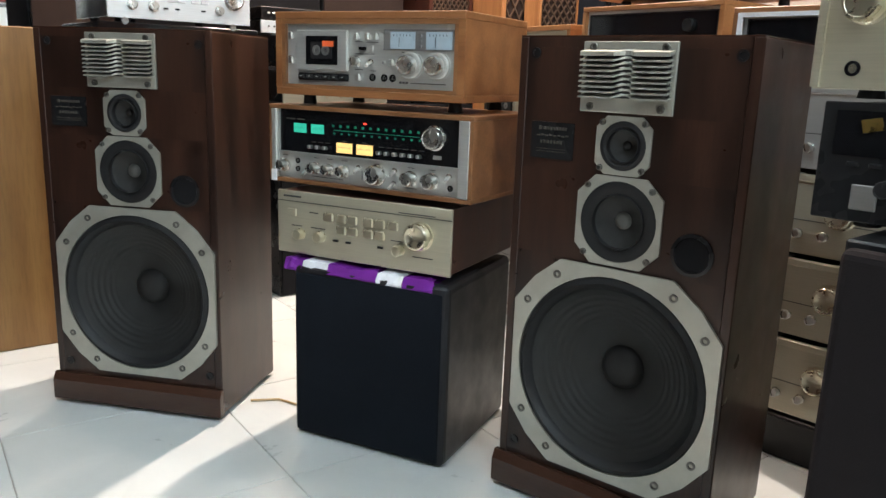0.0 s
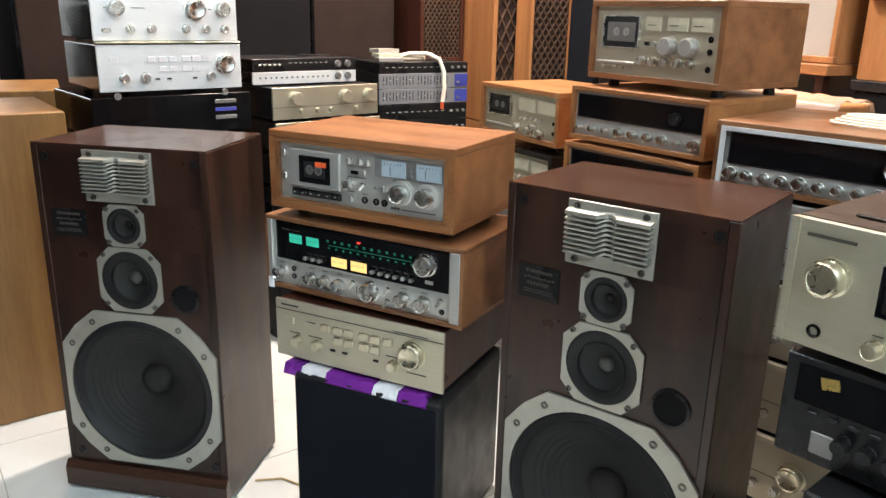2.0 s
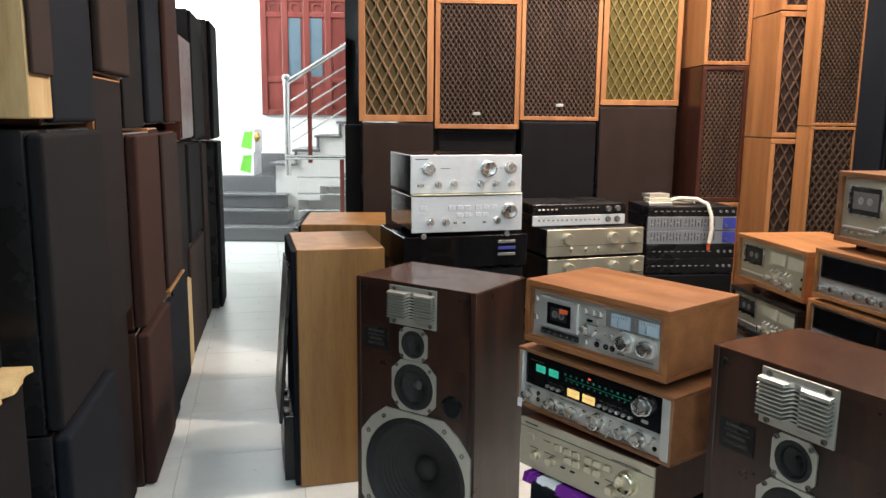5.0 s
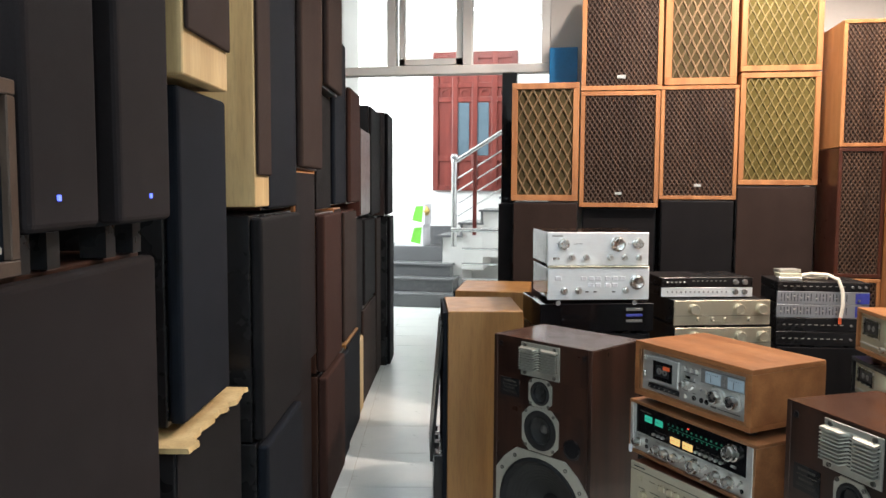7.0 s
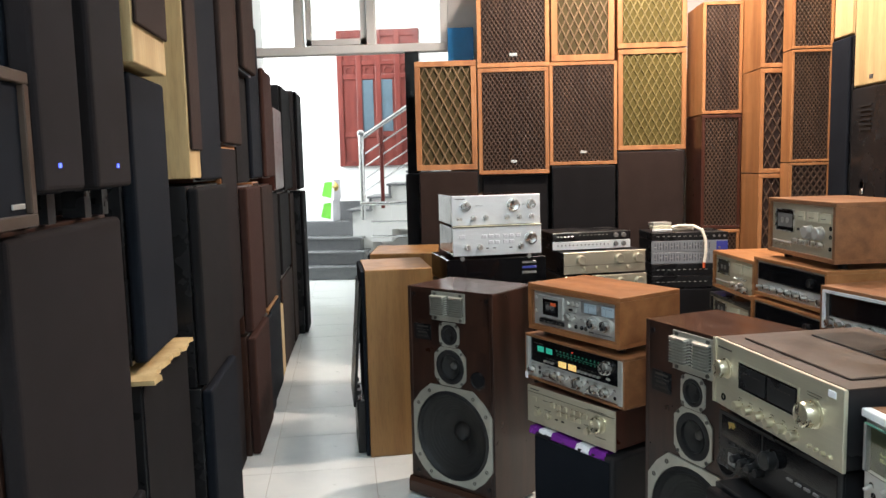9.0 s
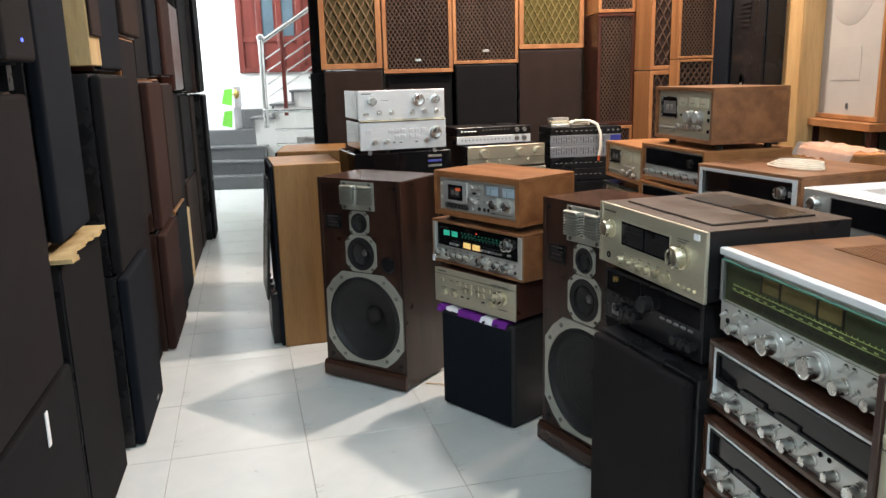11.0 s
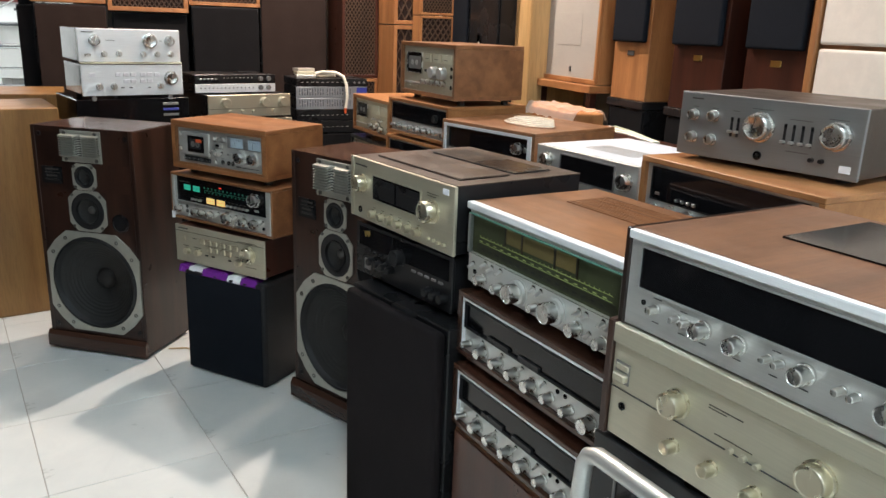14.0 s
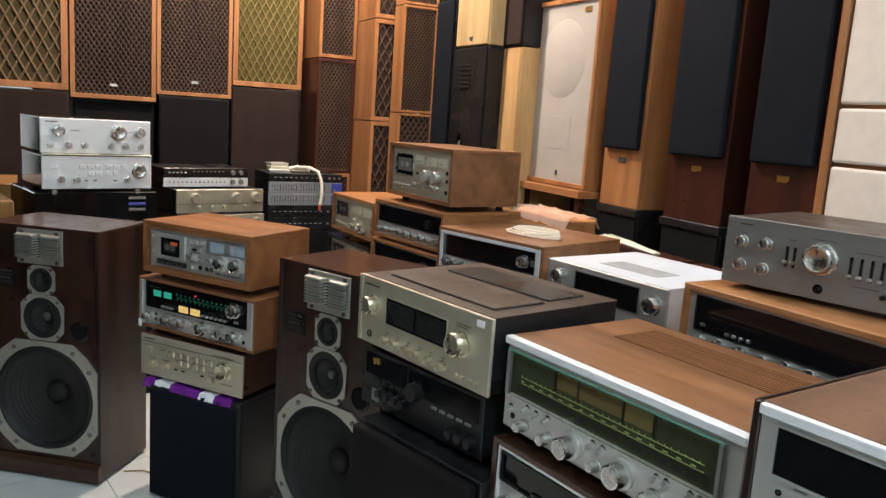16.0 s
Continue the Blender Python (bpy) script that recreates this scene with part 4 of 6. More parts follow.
part("slider_slot", Mesh().box(0.2635, 0.265, -0.0012, 0.0, 0.024, 0.044), M["ink"], rcv)
for xx, zz in ((0.0775, 0.052), (0.0775, 0.033), (0.493, 0.0278)):
    jack(rcv, xx, zz, 0.0065)
bars(rcv, [(xx - 0.008, 0.062, 0.016, 0.0013) for xx in (0.039, 0.133, 0.1722, 0.2153, 0.3049, 0.3942, 0.4473)] + [(0.12, 0.0185, 0.09, 0.0013), (0.38, 0.0175, 0.03, 0.0013)], M["ink"])
part("paper_tag", Mesh().box(0.020, 0.036, -0.029, -0.027, 0.004, 0.030), M["label"], rcv)


# cassette decks
def deck(x, y, z, ang, w, h, d, case_mat, face, label, kind):
    p = unit("cassette_deck", x, y, z, ang, w, h, d, M["black"], face, label, "cassette deck", "cassette decks", case=0.016, case_mat=case_mat, foot=0.022)
    h -= 0.022
    t = 0.010
    if kind == 1:
        pieces("bezel", [(0.016, w - 0.016, -0.009, 0.0, h - 0.016 - t, h - 0.016), (0.016, w - 0.016, -0.009, 0.0, 0.016, 0.016 + t * 0.8), (0.016, 0.016 + t, -0.009, 0.0, 0.016 + t * 0.8, h - 0.016 - t), (w - 0.016 - t, w - 0.016, -0.009, 0.0, 0.016 + t * 0.8, h - 0.016 - t)], M["mid_x"], p)
    wx0, wx1, wz0, wz1 = (0.176, 0.354, 0.375, 0.715) if kind == 1 else (0.10, 0.385, 0.42, 0.80)
    if kind == 1:
        part("door_frame", Mesh().box(0.120 * w, 0.405 * w, -0.010, 0.0, 0.310 * h, 0.785 * h, 0.002, 1), M["alu"], p, "silver hinged cassette door")
        part("key_strip", Mesh().box(0.120 * w, 0.405 * w, -0.004, 0.0, 0.185 * h, 0.272 * h, 0.001, 1), M["black"], p)
    yd = -0.0095 if kind == 1 else 0.0
    well = part("cassette_door", Mesh().box(wx0 * w, wx1 * w, yd - 0.0015, yd + 0.002, wz0 * h, wz1 * h), M["gloss"], p, "black cassette window")
    if kind != 1:
        t3 = 0.003
        pieces("window_rim", [(wx0 * w - t3, wx1 * w + t3, -0.006, 0, wz1 * h, wz1 * h + t3), (wx0 * w - t3, wx1 * w + t3, -0.006, 0, wz0 * h - t3, wz0 * h), (wx0 * w - t3, wx0 * w, -0.006, 0, wz0 * h, wz1 * h), (wx1 * w, wx1 * w + t3, -0.006, 0, wz0 * h, wz1 * h)], M["chrome"], well)
    part("cassette", Mesh().box((wx0 + 0.03) * w, (wx1 - 0.03) * w, yd - 0.003, yd - 0.0015, (wz0 + 0.07) * h, (wz1 - 0.07) * h), M["blackm"] if kind != 2 else M["gunmetal"], well)
    for fx in (0.36, 0.64):
        xx = (wx0 + (wx1 - wx0) * fx) * w
        part("reel_hub", Mesh().spin([(0.011, -0.003), (0.011, -0.0045), (0.006, -0.0048), (0.006, -0.003)], n=16), M["alu"] if kind == 2 else M["gunmetal"], well, smooth=True, at=(xx, yd, (wz0 + wz1) / 2 * h))
    if kind == 1:
        part("reel_label", Mesh().box(0.275 * w, 0.335 * w, yd - 0.005, yd - 0.003, 0.59 * h, 0.655 * h), M["orange"], well, "orange label")
        for k in range(6):
            button(p, (0.145 + 0.047 * k) * w, 0.228 * h, 0.019, 0.010, 0.010, M["black"], "piano_key")
        bars(p, [((0.145 + 0.047 * k) * w - 0.003, 0.228 * h, 0.006, 0.0016) for k in range(6)], M["inkw"], y=-0.0112)
        for xx in (0.2224, 0.2514, 0.2725):
            button(p, xx, 0.131, 0.008, 0.014, 0.012, M["chrome"], "switch_lever")
        part("tape_counter", Mesh().box(0.222, 0.262, -0.003, 0.0, 0.099, 0.112), M["alu"], p)
        part("counter_window", Mesh().box(0.226, 0.246, -0.004, -0.0028, 0.1015, 0.1095), M["gloss"], p)
        mbx = part("meter_window", Mesh().box(0.290, 0.461, -0.003, 0.0, 0.103, 0.146), M["gunmetal"], p, "dark rimmed level meter window")
        for xa, xb in ((0.308, 0.369), (0.396, 0.457)):
            mtr = part("level_meter", Mesh().box(xa, xb, -0.0042, -0.003, 0.106, 0.141), M["meter"], mbx, "pale blue level meter")
        bars(mbx, [(xa + 0.008 + 0.008 * k, 0.132, 0.0012, 0.004) for xa in (0.308, 0.396) for k in range(6)] + [(xa + 0.022, 0.110, 0.001, 0.020) for xa in (0.308, 0.396)], M["ink"], "meter_scale", -0.0054)
        for zz in (0.133, 0.122, 0.112):
            part("indicator_lamp", Mesh().spin([(0.0035, -0.003), (0.003, -0.0055), (0.0003, -0.006)], n=12), M["gunmetal"], mbx, smooth=True, at=(0.3825, 0, zz))
        for xx in (0.3577, 0.4234):
            knob(p, xx, 0.073, 0.027, 0.010, M["alu"])
            knob(p, xx, 0.073, 0.020, 0.030, M["chrome"])
        knob(p, 0.2187, 0.0775, 0.011, 0.018, M["chrome"])
        lever(p, 0.2566, 0.0776, 0.020, 0.004)
        knob(p, 0.2900, 0.0770, 0.003, 0.004, M["gunmetal"])
        button(p, 0.3133, 0.0777, 0.009, 0.014, 0.012, M["chrome"], "switch_lever")
        for xx in (0.2614, 0.2918, 0.3132):
            jack(p, xx, 0.0448, 0.008)
        button(p, 0.2264, 0.0445, 0.009, 0.015, 0.010, M["chrome"], "switch_lever")
        button(p, 0.0384, 0.132, 0.010, 0.017, 0.008, M["chrome"])
        button(p, 0.0381, 0.0778, 0.014, 0.018, 0.008, M["chrome"])
        bars(p, [(0.330, 0.034, 0.006, 0.005), (0.338, 0.034, 0.006, 0.005), (0.346, 0.034, 0.006, 0.005), (0.358, 0.035, 0.085, 0.0018), (0.215, 0.119, 0.02, 0.0014), (0.245, 0.1185, 0.03, 0.0014), (0.215, 0.0935, 0.05, 0.0014), (0.335, 0.0985, 0.03, 0.0014), (0.41, 0.0985, 0.03, 0.0014), (0.215, 0.060, 0.02, 0.0014), (0.255, 0.058, 0.015, 0.0014)], M["ink"])
    elif kind == 2:
        for k in range(3):
            mtr = part("level_meter", Mesh().box((0.435 + 0.165 * k) * w, (0.545 + 0.165 * k + (0.03 if k else 0)) * w, -0.004, 0.0, 0.64 * h, 0.80 * h), M["meterc"], p, "cream level meter")
            bars(mtr, [((0.45 + 0.165 * k) * w, 0.70 * h, 0.03, 0.002)], M["ink"], "meter_scale", -0.0048)
        for fx in (0.62, 0.77):
            knob(p, fx * w, 0.46 * h, 0.023, 0.026, M["alu"])
        for k in range(5):
            knob(p, (0.435 + 0.088 * k) * w, 0.27 * h, 0.011, 0.020, M["chrome"])
        for fz in (0.56, 0.42, 0.22):
            jack(p, 0.90 * w, fz * h, 0.008)
        knob(p, 0.52 * w, 0.48 * h, 0.007, 0.012, M["chrome"])
        button(p, 0.45 * w, 0.48 * h, 0.018, 0.010, 0.003, M["black"])
        part("ledge", Mesh().box(0.07 * w, 0.38 * w, -0.010, 0.0, 0.20 * h, 0.24 * h, 0.002, 1), M["alu"], p)
        for k in range(5):
            button(p, (0.10 + 0.055 * k) * w, 0.16 * h, 0.018, 0.010, 0.008, M["champ"], "piano_key")
    else:
        for k in range(2):
            part("level_meter", Mesh().box((0.50 + 0.24 * k) * w, (0.70 + 0.24 * k) * w, -0.004, 0.0, 0.56 * h, 0.80 * h), M["meterc"], p, "cream level meter")
        for k in range(5):
            lever(p, (0.54 + 0.06 * k) * w, 0.44 * h, 0.014, 0.003)
        for fx, fz, r in ((0.50, 0.24, 0.012), (0.64, 0.20, 0.013), (0.78, 0.19, 0.014), (0.70, 0.30, 0.009)):
            knob(p, fx * w, fz * h, r, 0.022, M["chrome"])
        for fz in (0.42, 0.24):
            jack(p, 0.92 * w, fz * h, 0.006)
        part("ledge", Mesh().box(0.06 * w, 0.42 * w, -0.008, 0.0, 0.20 * h, 0.24 * h, 0.002, 1), M["alu"], p)
    return p


deck(0.441, 1.855, 0.781, ST, 0.491, 0.205, 0.30, M["teak_d"], M["alu"], "silver cassette deck in an orange teak case on the receiver", 1)
deck(1.419, 1.983, 1.061, -82.5, 0.470, 0.236, 0.31, M["mid_x"], M["champ"], "champagne cassette deck in a tall walnut case", 2)
deck(1.362, 2.544, 0.826, -84.0, 0.44, 0.196, 0.34, M["teak_x"], M["champ"], "champagne cassette deck with two cream meters in teak", 3)


# ---- front row beside the camera's way ----
FA = -74.2
blk = box_speaker(0.808, 0.605, 0.0, FA, 0.415, 0.694, 0.34, M["black"], M["fdark"], "black floor loudspeaker with charcoal cloth under two amplifiers", proud=0.03, round_=0.012)

b2 = unit("stereo_receiver", 0.838, 0.683, 0.696, FA, 0.425, 0.150, 0.36, M["blackm"], M["black"], "black receiver with small black knobs on the loudspeaker", "receiver")
W, H = 0.425, 0.138
window(b2, 0.42 * W, 0.97 * W, 0.55 * H, 0.93 * H, M["gloss"], "display_window", None)
window(b2, 0.04 * W, 0.40 * W, 0.55 * H, 0.93 * H, M["gloss"], "display_window", None)
part("badge", Mesh().prism([(0.050, 0.103), (0.072, 0.108), (0.068, 0.122), (0.046, 0.118)], -0.004, -0.0016), M["gold"], b2, "small yellow badge")
button(b2, 0.060, 0.028, 0.030, 0.030, 0.003, M["gunmetal"])
knob(b2, 0.50 * W, 0.62 * H, 0.021, 0.026, M["black"])
for k in range(4):
    knob(b2, (0.20 + 0.07 * k) * W, 0.30 * H, 0.010, 0.020, M["black"])
for k in range(3):
    knob(b2, (0.80 + 0.07 * k) * W, 0.22 * H, 0.012, 0.022, M["black"])
for k in range(5):
    button(b2, (0.64 + 0.065 * k) * W, 0.47 * H, 0.018, 0.006, 0.004, M["gunmetal"])
for k in range(4):
    button(b2, (0.10 + 0.06 * k) * W, 0.48 * H, 0.014, 0.005, 0.004, M["black"])

fa = unit("amplifier", 0.830, 0.700, 0.850, -77, 0.474, 0.173, 0.391, M["black"], M["champ"], "champagne integrated amplifier with twin dark meters", "amplifier", top_mat=M["dusty"], trim=None)
W, H = 0.474, 0.161
part("vent_cover", Mesh().box(0.05, W - 0.05, 0.05, 0.20, H + 0.001, H + 0.006, 0.002, 1), M["dusty"], fa)
part("vent_cover", Mesh().box(0.06, W - 0.06, 0.22, 0.34, H + 0.001, H + 0.005, 0.002, 1), M["black"], fa)
part("frame_post", Mesh().box(0, 0.010, -0.004, 0.0, 0, H), M["champ"], fa)
mw = window(fa, 0.113, 0.336, 0.063, 0.125, M["gloss"], "meter_window", M["champ"], 0.003, "black glass meter window")
for xx in (0.120, 0.229):
    mtr = part("meter", Mesh().box(xx, xx + 0.100, -0.0025, -0.0014, 0.069, 0.119), M["black"], mw)
bars(mw, [(xx + 0.012 + 0.013 * j_, 0.103, 0.006, 0.0012) for xx in (0.120, 0.229) for j_ in range(6)], M["inkd"], "meter_scale", -0.0034)
knob(fa, 0.056, 0.095, 0.022, 0.026, M["champk"])
knob(fa, 0.387, 0.088, 0.026, 0.032, M["champk"])
for k in range(6):
    knob(fa, 0.120 + 0.042 * k, 0.0235, 0.0105, 0.018, M["champk"])
for xx in (0.378, 0.399, 0.420, 0.441):
    knob(fa, xx, 0.0195, 0.0042, 0.008, M["champk"])
jack(fa, 0.047, 0.022, 0.009)
bars(fa, [(0.115 + 0.042 * k, 0.040, 0.012, 0.0011) for k in range(6)] + [(0.020, 0.140, 0.06, 0.004), (0.365, 0.128, 0.045, 0.0012), (0.365, 0.122, 0.035, 0.0012)], M["inkd"])
button(fa, 0.440, 0.144, 0.022, 0.014, 0.002, M["label"], "paper_label")


# receivers of the silver tower
def dial_receiver(x, y, z, ang, w, h, d, label, big=True):
    p = unit("stereo_receiver", x, y, z, ang, w, h, d, M["black"], M["alu"], label, "receiver", "receivers of the silver tower", foot=0.006)
    h -= 0.006
    return p, w, h


p, W, H = dial_receiver(0.972, 0.228, 0.803, -82, 0.541, 0.180, 0.37, "silver receiver with wide green glass dial and wooden top")
part("wooden_top", Mesh().box(-0.004, W + 0.004, 0.012, 0.37, H, H + 0.010, 0.002, 1), M["mid_x"], p, "walnut veneer top")
part("wooden_side", Mesh().box(-0.006, 0.003, 0.012, 0.37, 0, H), M["mid_x"], p)
part("top_trim", Mesh().box(-0.004, W + 0.004, -0.008, 0.012, H - 0.006, H + 0.010, 0.002, 1), M["silver"], p)
for k in range(14):
    part("vent_slat", Mesh().box(0.09, 0.46, 0.20 + 0.009 * k, 0.204 + 0.009 * k, H + 0.010, H + 0.0125), M["mid_x"], p)
dg = part("dial_plate", Mesh().box(0.018, 0.512, -0.0015, 0.0, 0.074, 0.158), M["dialback"], p, "olive tuning dial plate")
part("dial_strip", Mesh().box(0.040, 0.490, -0.0022, -0.0014, 0.080, 0.099), M["dialdark"], dg, "dark lower strip of the dial")
bars(dg, [(0.050 + 0.027 * k, 0.104, 0.010, 0.0022) for k in range(16)] + [(0.050, 0.1125, 0.43, 0.0012), (0.050, 0.1010, 0.43, 0.0010)] + [(0.052 + 0.0135 * k, 0.1135, 0.0012, 0.004) for k in range(32)], M["dialink"], "dial_scale", -0.0028)
bars(dg, [(0.060 + 0.026 * k, 0.086, 0.012, 0.005) for k in range(16)], M["rubber"], "dial_lamps", -0.0030)
for xx in (0.1444, 0.2043, 0.3115, 0.3781):
    part("dial_divider", Mesh().box(xx, xx + 0.005, -0.004, -0.0016, 0.118, 0.156), M["walnut"], dg)
for xa, xb in ((0.150, 0.204), (0.209, 0.311), (0.317, 0.378)):
    part("dial_panel", Mesh().box(xa, xb, -0.0028, -0.0016, 0.124, 0.154), M["dialtan"], dg, "tan backed scale panel")
gl = part("dial_glass", Mesh().box(0.014, 0.514, -0.012, -0.008, 0.072, 0.160), M["dial"], p, "green tinted glass")
gl.visible_shadow = False
# green strip paints the shine along the upper edge of the glass
part("glass_edge", Mesh().box(0.014, 0.514, -0.0125, -0.0075, 0.160, 0.1625), M["edge"], p, "green glass edge with its shine painted in")
for xx in (0.014, 0.5065):
    part("dial_cheek", Mesh().box(xx, xx + 0.0075, -0.014, -0.001, 0.072, 0.160, 0.001, 1), M["gunmetal"], p)
for xx, zz, r in ((0.068, 0.020, 0.0115), (0.136, 0.020, 0.0115), (0.267, 0.021, 0.009), (0.392, 0.020, 0.0140), (0.466, 0.020, 0.0115)):
    knob(p, xx, zz, r, 0.026, M["chrome"])
for xx, zz, r in ((0.200, 0.031, 0.0260), (0.325, 0.032, 0.0275)):
    knob(p, xx, zz, r, 0.012, M["alu"])
    knob(p, xx, zz, r * 0.80, 0.036, M["chrome"])
for xx, zz in ((0.024, 0.044), (0.072, 0.057), (0.098, 0.055), (0.131, 0.057), (0.250, 0.056), (0.274, 0.056), (0.393, 0.056), (0.413, 0.056), (0.460, 0.057), (0.478, 0.057), (0.497, 0.056), (0.425, 0.022)):
    lever(p, xx, zz, 0.016, 0.0038)
for xx, zz in ((0.030, 0.026), (0.499, 0.023)):
    jack(p, xx, zz)
bars(p, [(xx - 0.008, 0.006, 0.016, 0.0012) for xx in (0.062, 0.129, 0.259, 0.384, 0.458)] + [(xx - 0.005, 0.066, 0.010, 0.0012) for xx in (0.072, 0.131, 0.262, 0.403, 0.478)], M["ink"])


def twin_receiver(x, y, z):
    w, h, d = 0.58, 0.158, 0.36
    p = unit("stereo_receiver", x, y, z, -82, w, h, d, M["black"], M["alu"], "silver receiver with dark dial strip in a walnut case", "receiver", "receivers of the silver tower", case=0.012, case_mat=M["walnut_x"], foot=0.006)
    h -= 0.006
    fr = Mesh()
    fr.box(0.014, w - 0.014, -0.008, 0.0, h - 0.019, h - 0.014).box(0.014, 0.018, -0.008, 0.0, 0.014, h - 0.019).box(w - 0.018, w - 0.014, -0.008, 0.0, 0.014, h - 0.019)
    part("face_frame", fr, M["silver"], p)
    dial = window(p, 0.026, w - 0.026, 0.47 * h, 0.83 * h, M["gloss"], "dial_window", M["black"], 0.008)
    part("dial_ledge", Mesh().box(0.20 * w, 0.34 * w, -0.007, 0.0, 0.45 * h, 0.53 * h).box(0.40 * w, 0.52 * w, -0.007, 0.0, 0.45 * h, 0.53 * h), M["black"], dial)
    for k, r in enumerate((0.007, 0.013, 0.012, 0.012, 0.014, 0.010, 0.010, 0.016, 0.017)):
        knob(p, (0.075 + 0.103 * k) * w, 0.235 * h, r, 0.028, M["chrome"])
    for k in range(4):
        lever(p, (0.16 + 0.13 * k) * w, 0.36 * h, 0.014, 0.003)
    for fx in (0.62, 0.66):
        jack(p, fx * w, 0.36 * h, 0.005)
    return p


TWIN = twin_receiver(0.957, 0.216, 0.632)
copy_thing(TWIN, pose(0.943, 0.196, 0.462 + 0.006, 0, 0, -82))
box_speaker(0.938, 0.185, 0.0, -82, 0.56, 0.461, 0.36, M["brown_y"], M["mahogany"], "brown wooden cabinet carrying the receivers", proud=0.006, round_=0.002)

# ---- near tower ----
S2 = -81.5
p = unit("stereo_receiver", 0.938, -0.415, 0.948, S2, 0.60, 0.142, 0.40, M["black"], M["alu"], "silver tuner amplifier with long black dial and walnut top", "receiver", foot=0.004)
W, H = 0.60, 0.136
part("wooden_top", Mesh().box(-0.008, W + 0.008, 0.004, 0.40, H, H + 0.008, 0.002, 1), M["brown_y"], p, "walnut veneer top")
part("wooden_side", Mesh().box(-0.012, 0.0, -0.002, 0.40, -0.004, H + 0.008, 0.002, 1), M["walnut"], p, "dark walnut side panel")
part("top_trim", Mesh().box(0, W, -0.008, 0.004, H - 0.006, H + 0.008, 0.003), M["silver"], p)
part("top_grille", Mesh().box(0.13, W - 0.08, 0.16, 0.37, H + 0.008, H + 0.011), M["gloss"], p, "glossy dark vent plate")
window(p, 0.025, W - 0.01, 0.45 * H, 0.89 * H, M["gloss"], "dial_window", M["alu"], 0.004, "long black glass dial")
jack(p, 0.036, 0.041, 0.004)
for xx, r in ((0.062, 0.0065), (0.102, 0.0050), (0.120, 0.0050), (0.148, 0.0115), (0.204, 0.0115), (0.250, 0.0050), (0.267, 0.0050), (0.300, 0.0120), (0.346, 0.0050), (0.364, 0.0050), (0.405, 0.0120), (0.48, 0.0120)):
    knob(p, xx, 0.039, r, 0.014 + r * 0.9, M["chrome"])
bars(p, [(xx - 0.006, 0.018, 0.012, 0.0012) for xx in (0.062, 0.111, 0.148, 0.204, 0.258, 0.300, 0.405)] + [(0.054, 0.053, 0.016, 0.0012), (0.105, 0.050, 0.012, 0.0012), (0.252, 0.050, 0.012, 0.0012)], M["ink"])
p = unit("amplifier", 0.935, -0.404, 0.757, S2, 0.60, 0.190, 0.40, M["brown_y"], M["champ"], "large champagne amplifier with round knobs", "amplifier", foot=0.008)
W, H = 0.60, 0.182
part("upper_panel", Mesh().box(0.0, W, -0.006, 0.0, 0.83 * H, H, 0.002, 1), M["champ"], p)
part("wooden_side", Mesh().box(-0.014, 0.0, -0.006, 0.40, -0.006, H + 0.003, 0.002, 1), M["walnut"], p, "dark walnut side panel")
part("groove", Mesh().box(0, W, -0.0012, 0.0, 0.425 * H, 0.435 * H), M["ink"], p)
part("switch_recess", Mesh().box(0.008, 0.037, -0.002, 0.0, 0.089, 0.123), M["gunmetal"], p)
button(p, 0.0226, 0.100, 0.026, 0.013, 0.011, M["champ"], "power_switch")
button(p, 0.0226, 0.115, 0.026, 0.010, 0.004, M["champ"], "power_switch")
knob(p, 0.133, 0.106, 0.0195, 0.026, M["champk"])
for xx, zz, r in ((0.134, 0.040, 0.0105), (0.202, 0.041, 0.0105), (0.272, 0.042, 0.0105), (0.351, 0.043, 0.0105), (0.350, 0.108, 0.0215), (0.43, 0.043, 0.0105)):
    knob(p, xx, zz, r, 0.021, M["champk"])
jack(p, 0.028, 0.052, 0.0065)
for k in range(3):
    knob(p, 0.228 + 0.021 * k, 0.081, 0.0045, 0.007, M["champ"])
bars(p, [(0.185, 0.128, 0.055, 0.0012), (0.185, 0.124, 0.03, 0.001), (0.016, 0.160, 0.024, 0.004), (0.07, 0.1555, 0.12, 0.001), (0.20, 0.092, 0.06, 0.001)], M["inkd"])
p = unit("power_amplifier", 0.930, -0.380, 0.538, S2, 0.60, 0.215, 0.40, M["black"], M["black"], "black power amplifier with a silver carrying handle", "amplifier")
window(p, 0.06, 0.56, 0.03, 0.15, M["gloss"], "meter_window", M["gunmetal"], 0.005)
part("handle", Mesh().tube([(0.052, 0.0, 0.09), (0.052, -0.05, 0.09), (0.053, -0.064, 0.10), (0.054, -0.070, 0.14), (0.058, -0.070, 0.19), (0.066, -0.070, 0.208), (0.085, -0.070, 0.218), (0.30, -0.070, 0.218), (0.56, -0.070, 0.218), (0.588, -0.06, 0.21), (0.59, -0.03, 0.18), (0.59, 0.0, 0.18)], 0.014, 14), M["alu"], p, "bright metal carrying handle", smooth=True)
box_speaker(0.925, -0.375, 0.0, S2, 0.60, 0.537, 0.40, M["black"], M["fblack"], "black cabinet under the amplifiers", proud=0.01, round_=0.004)

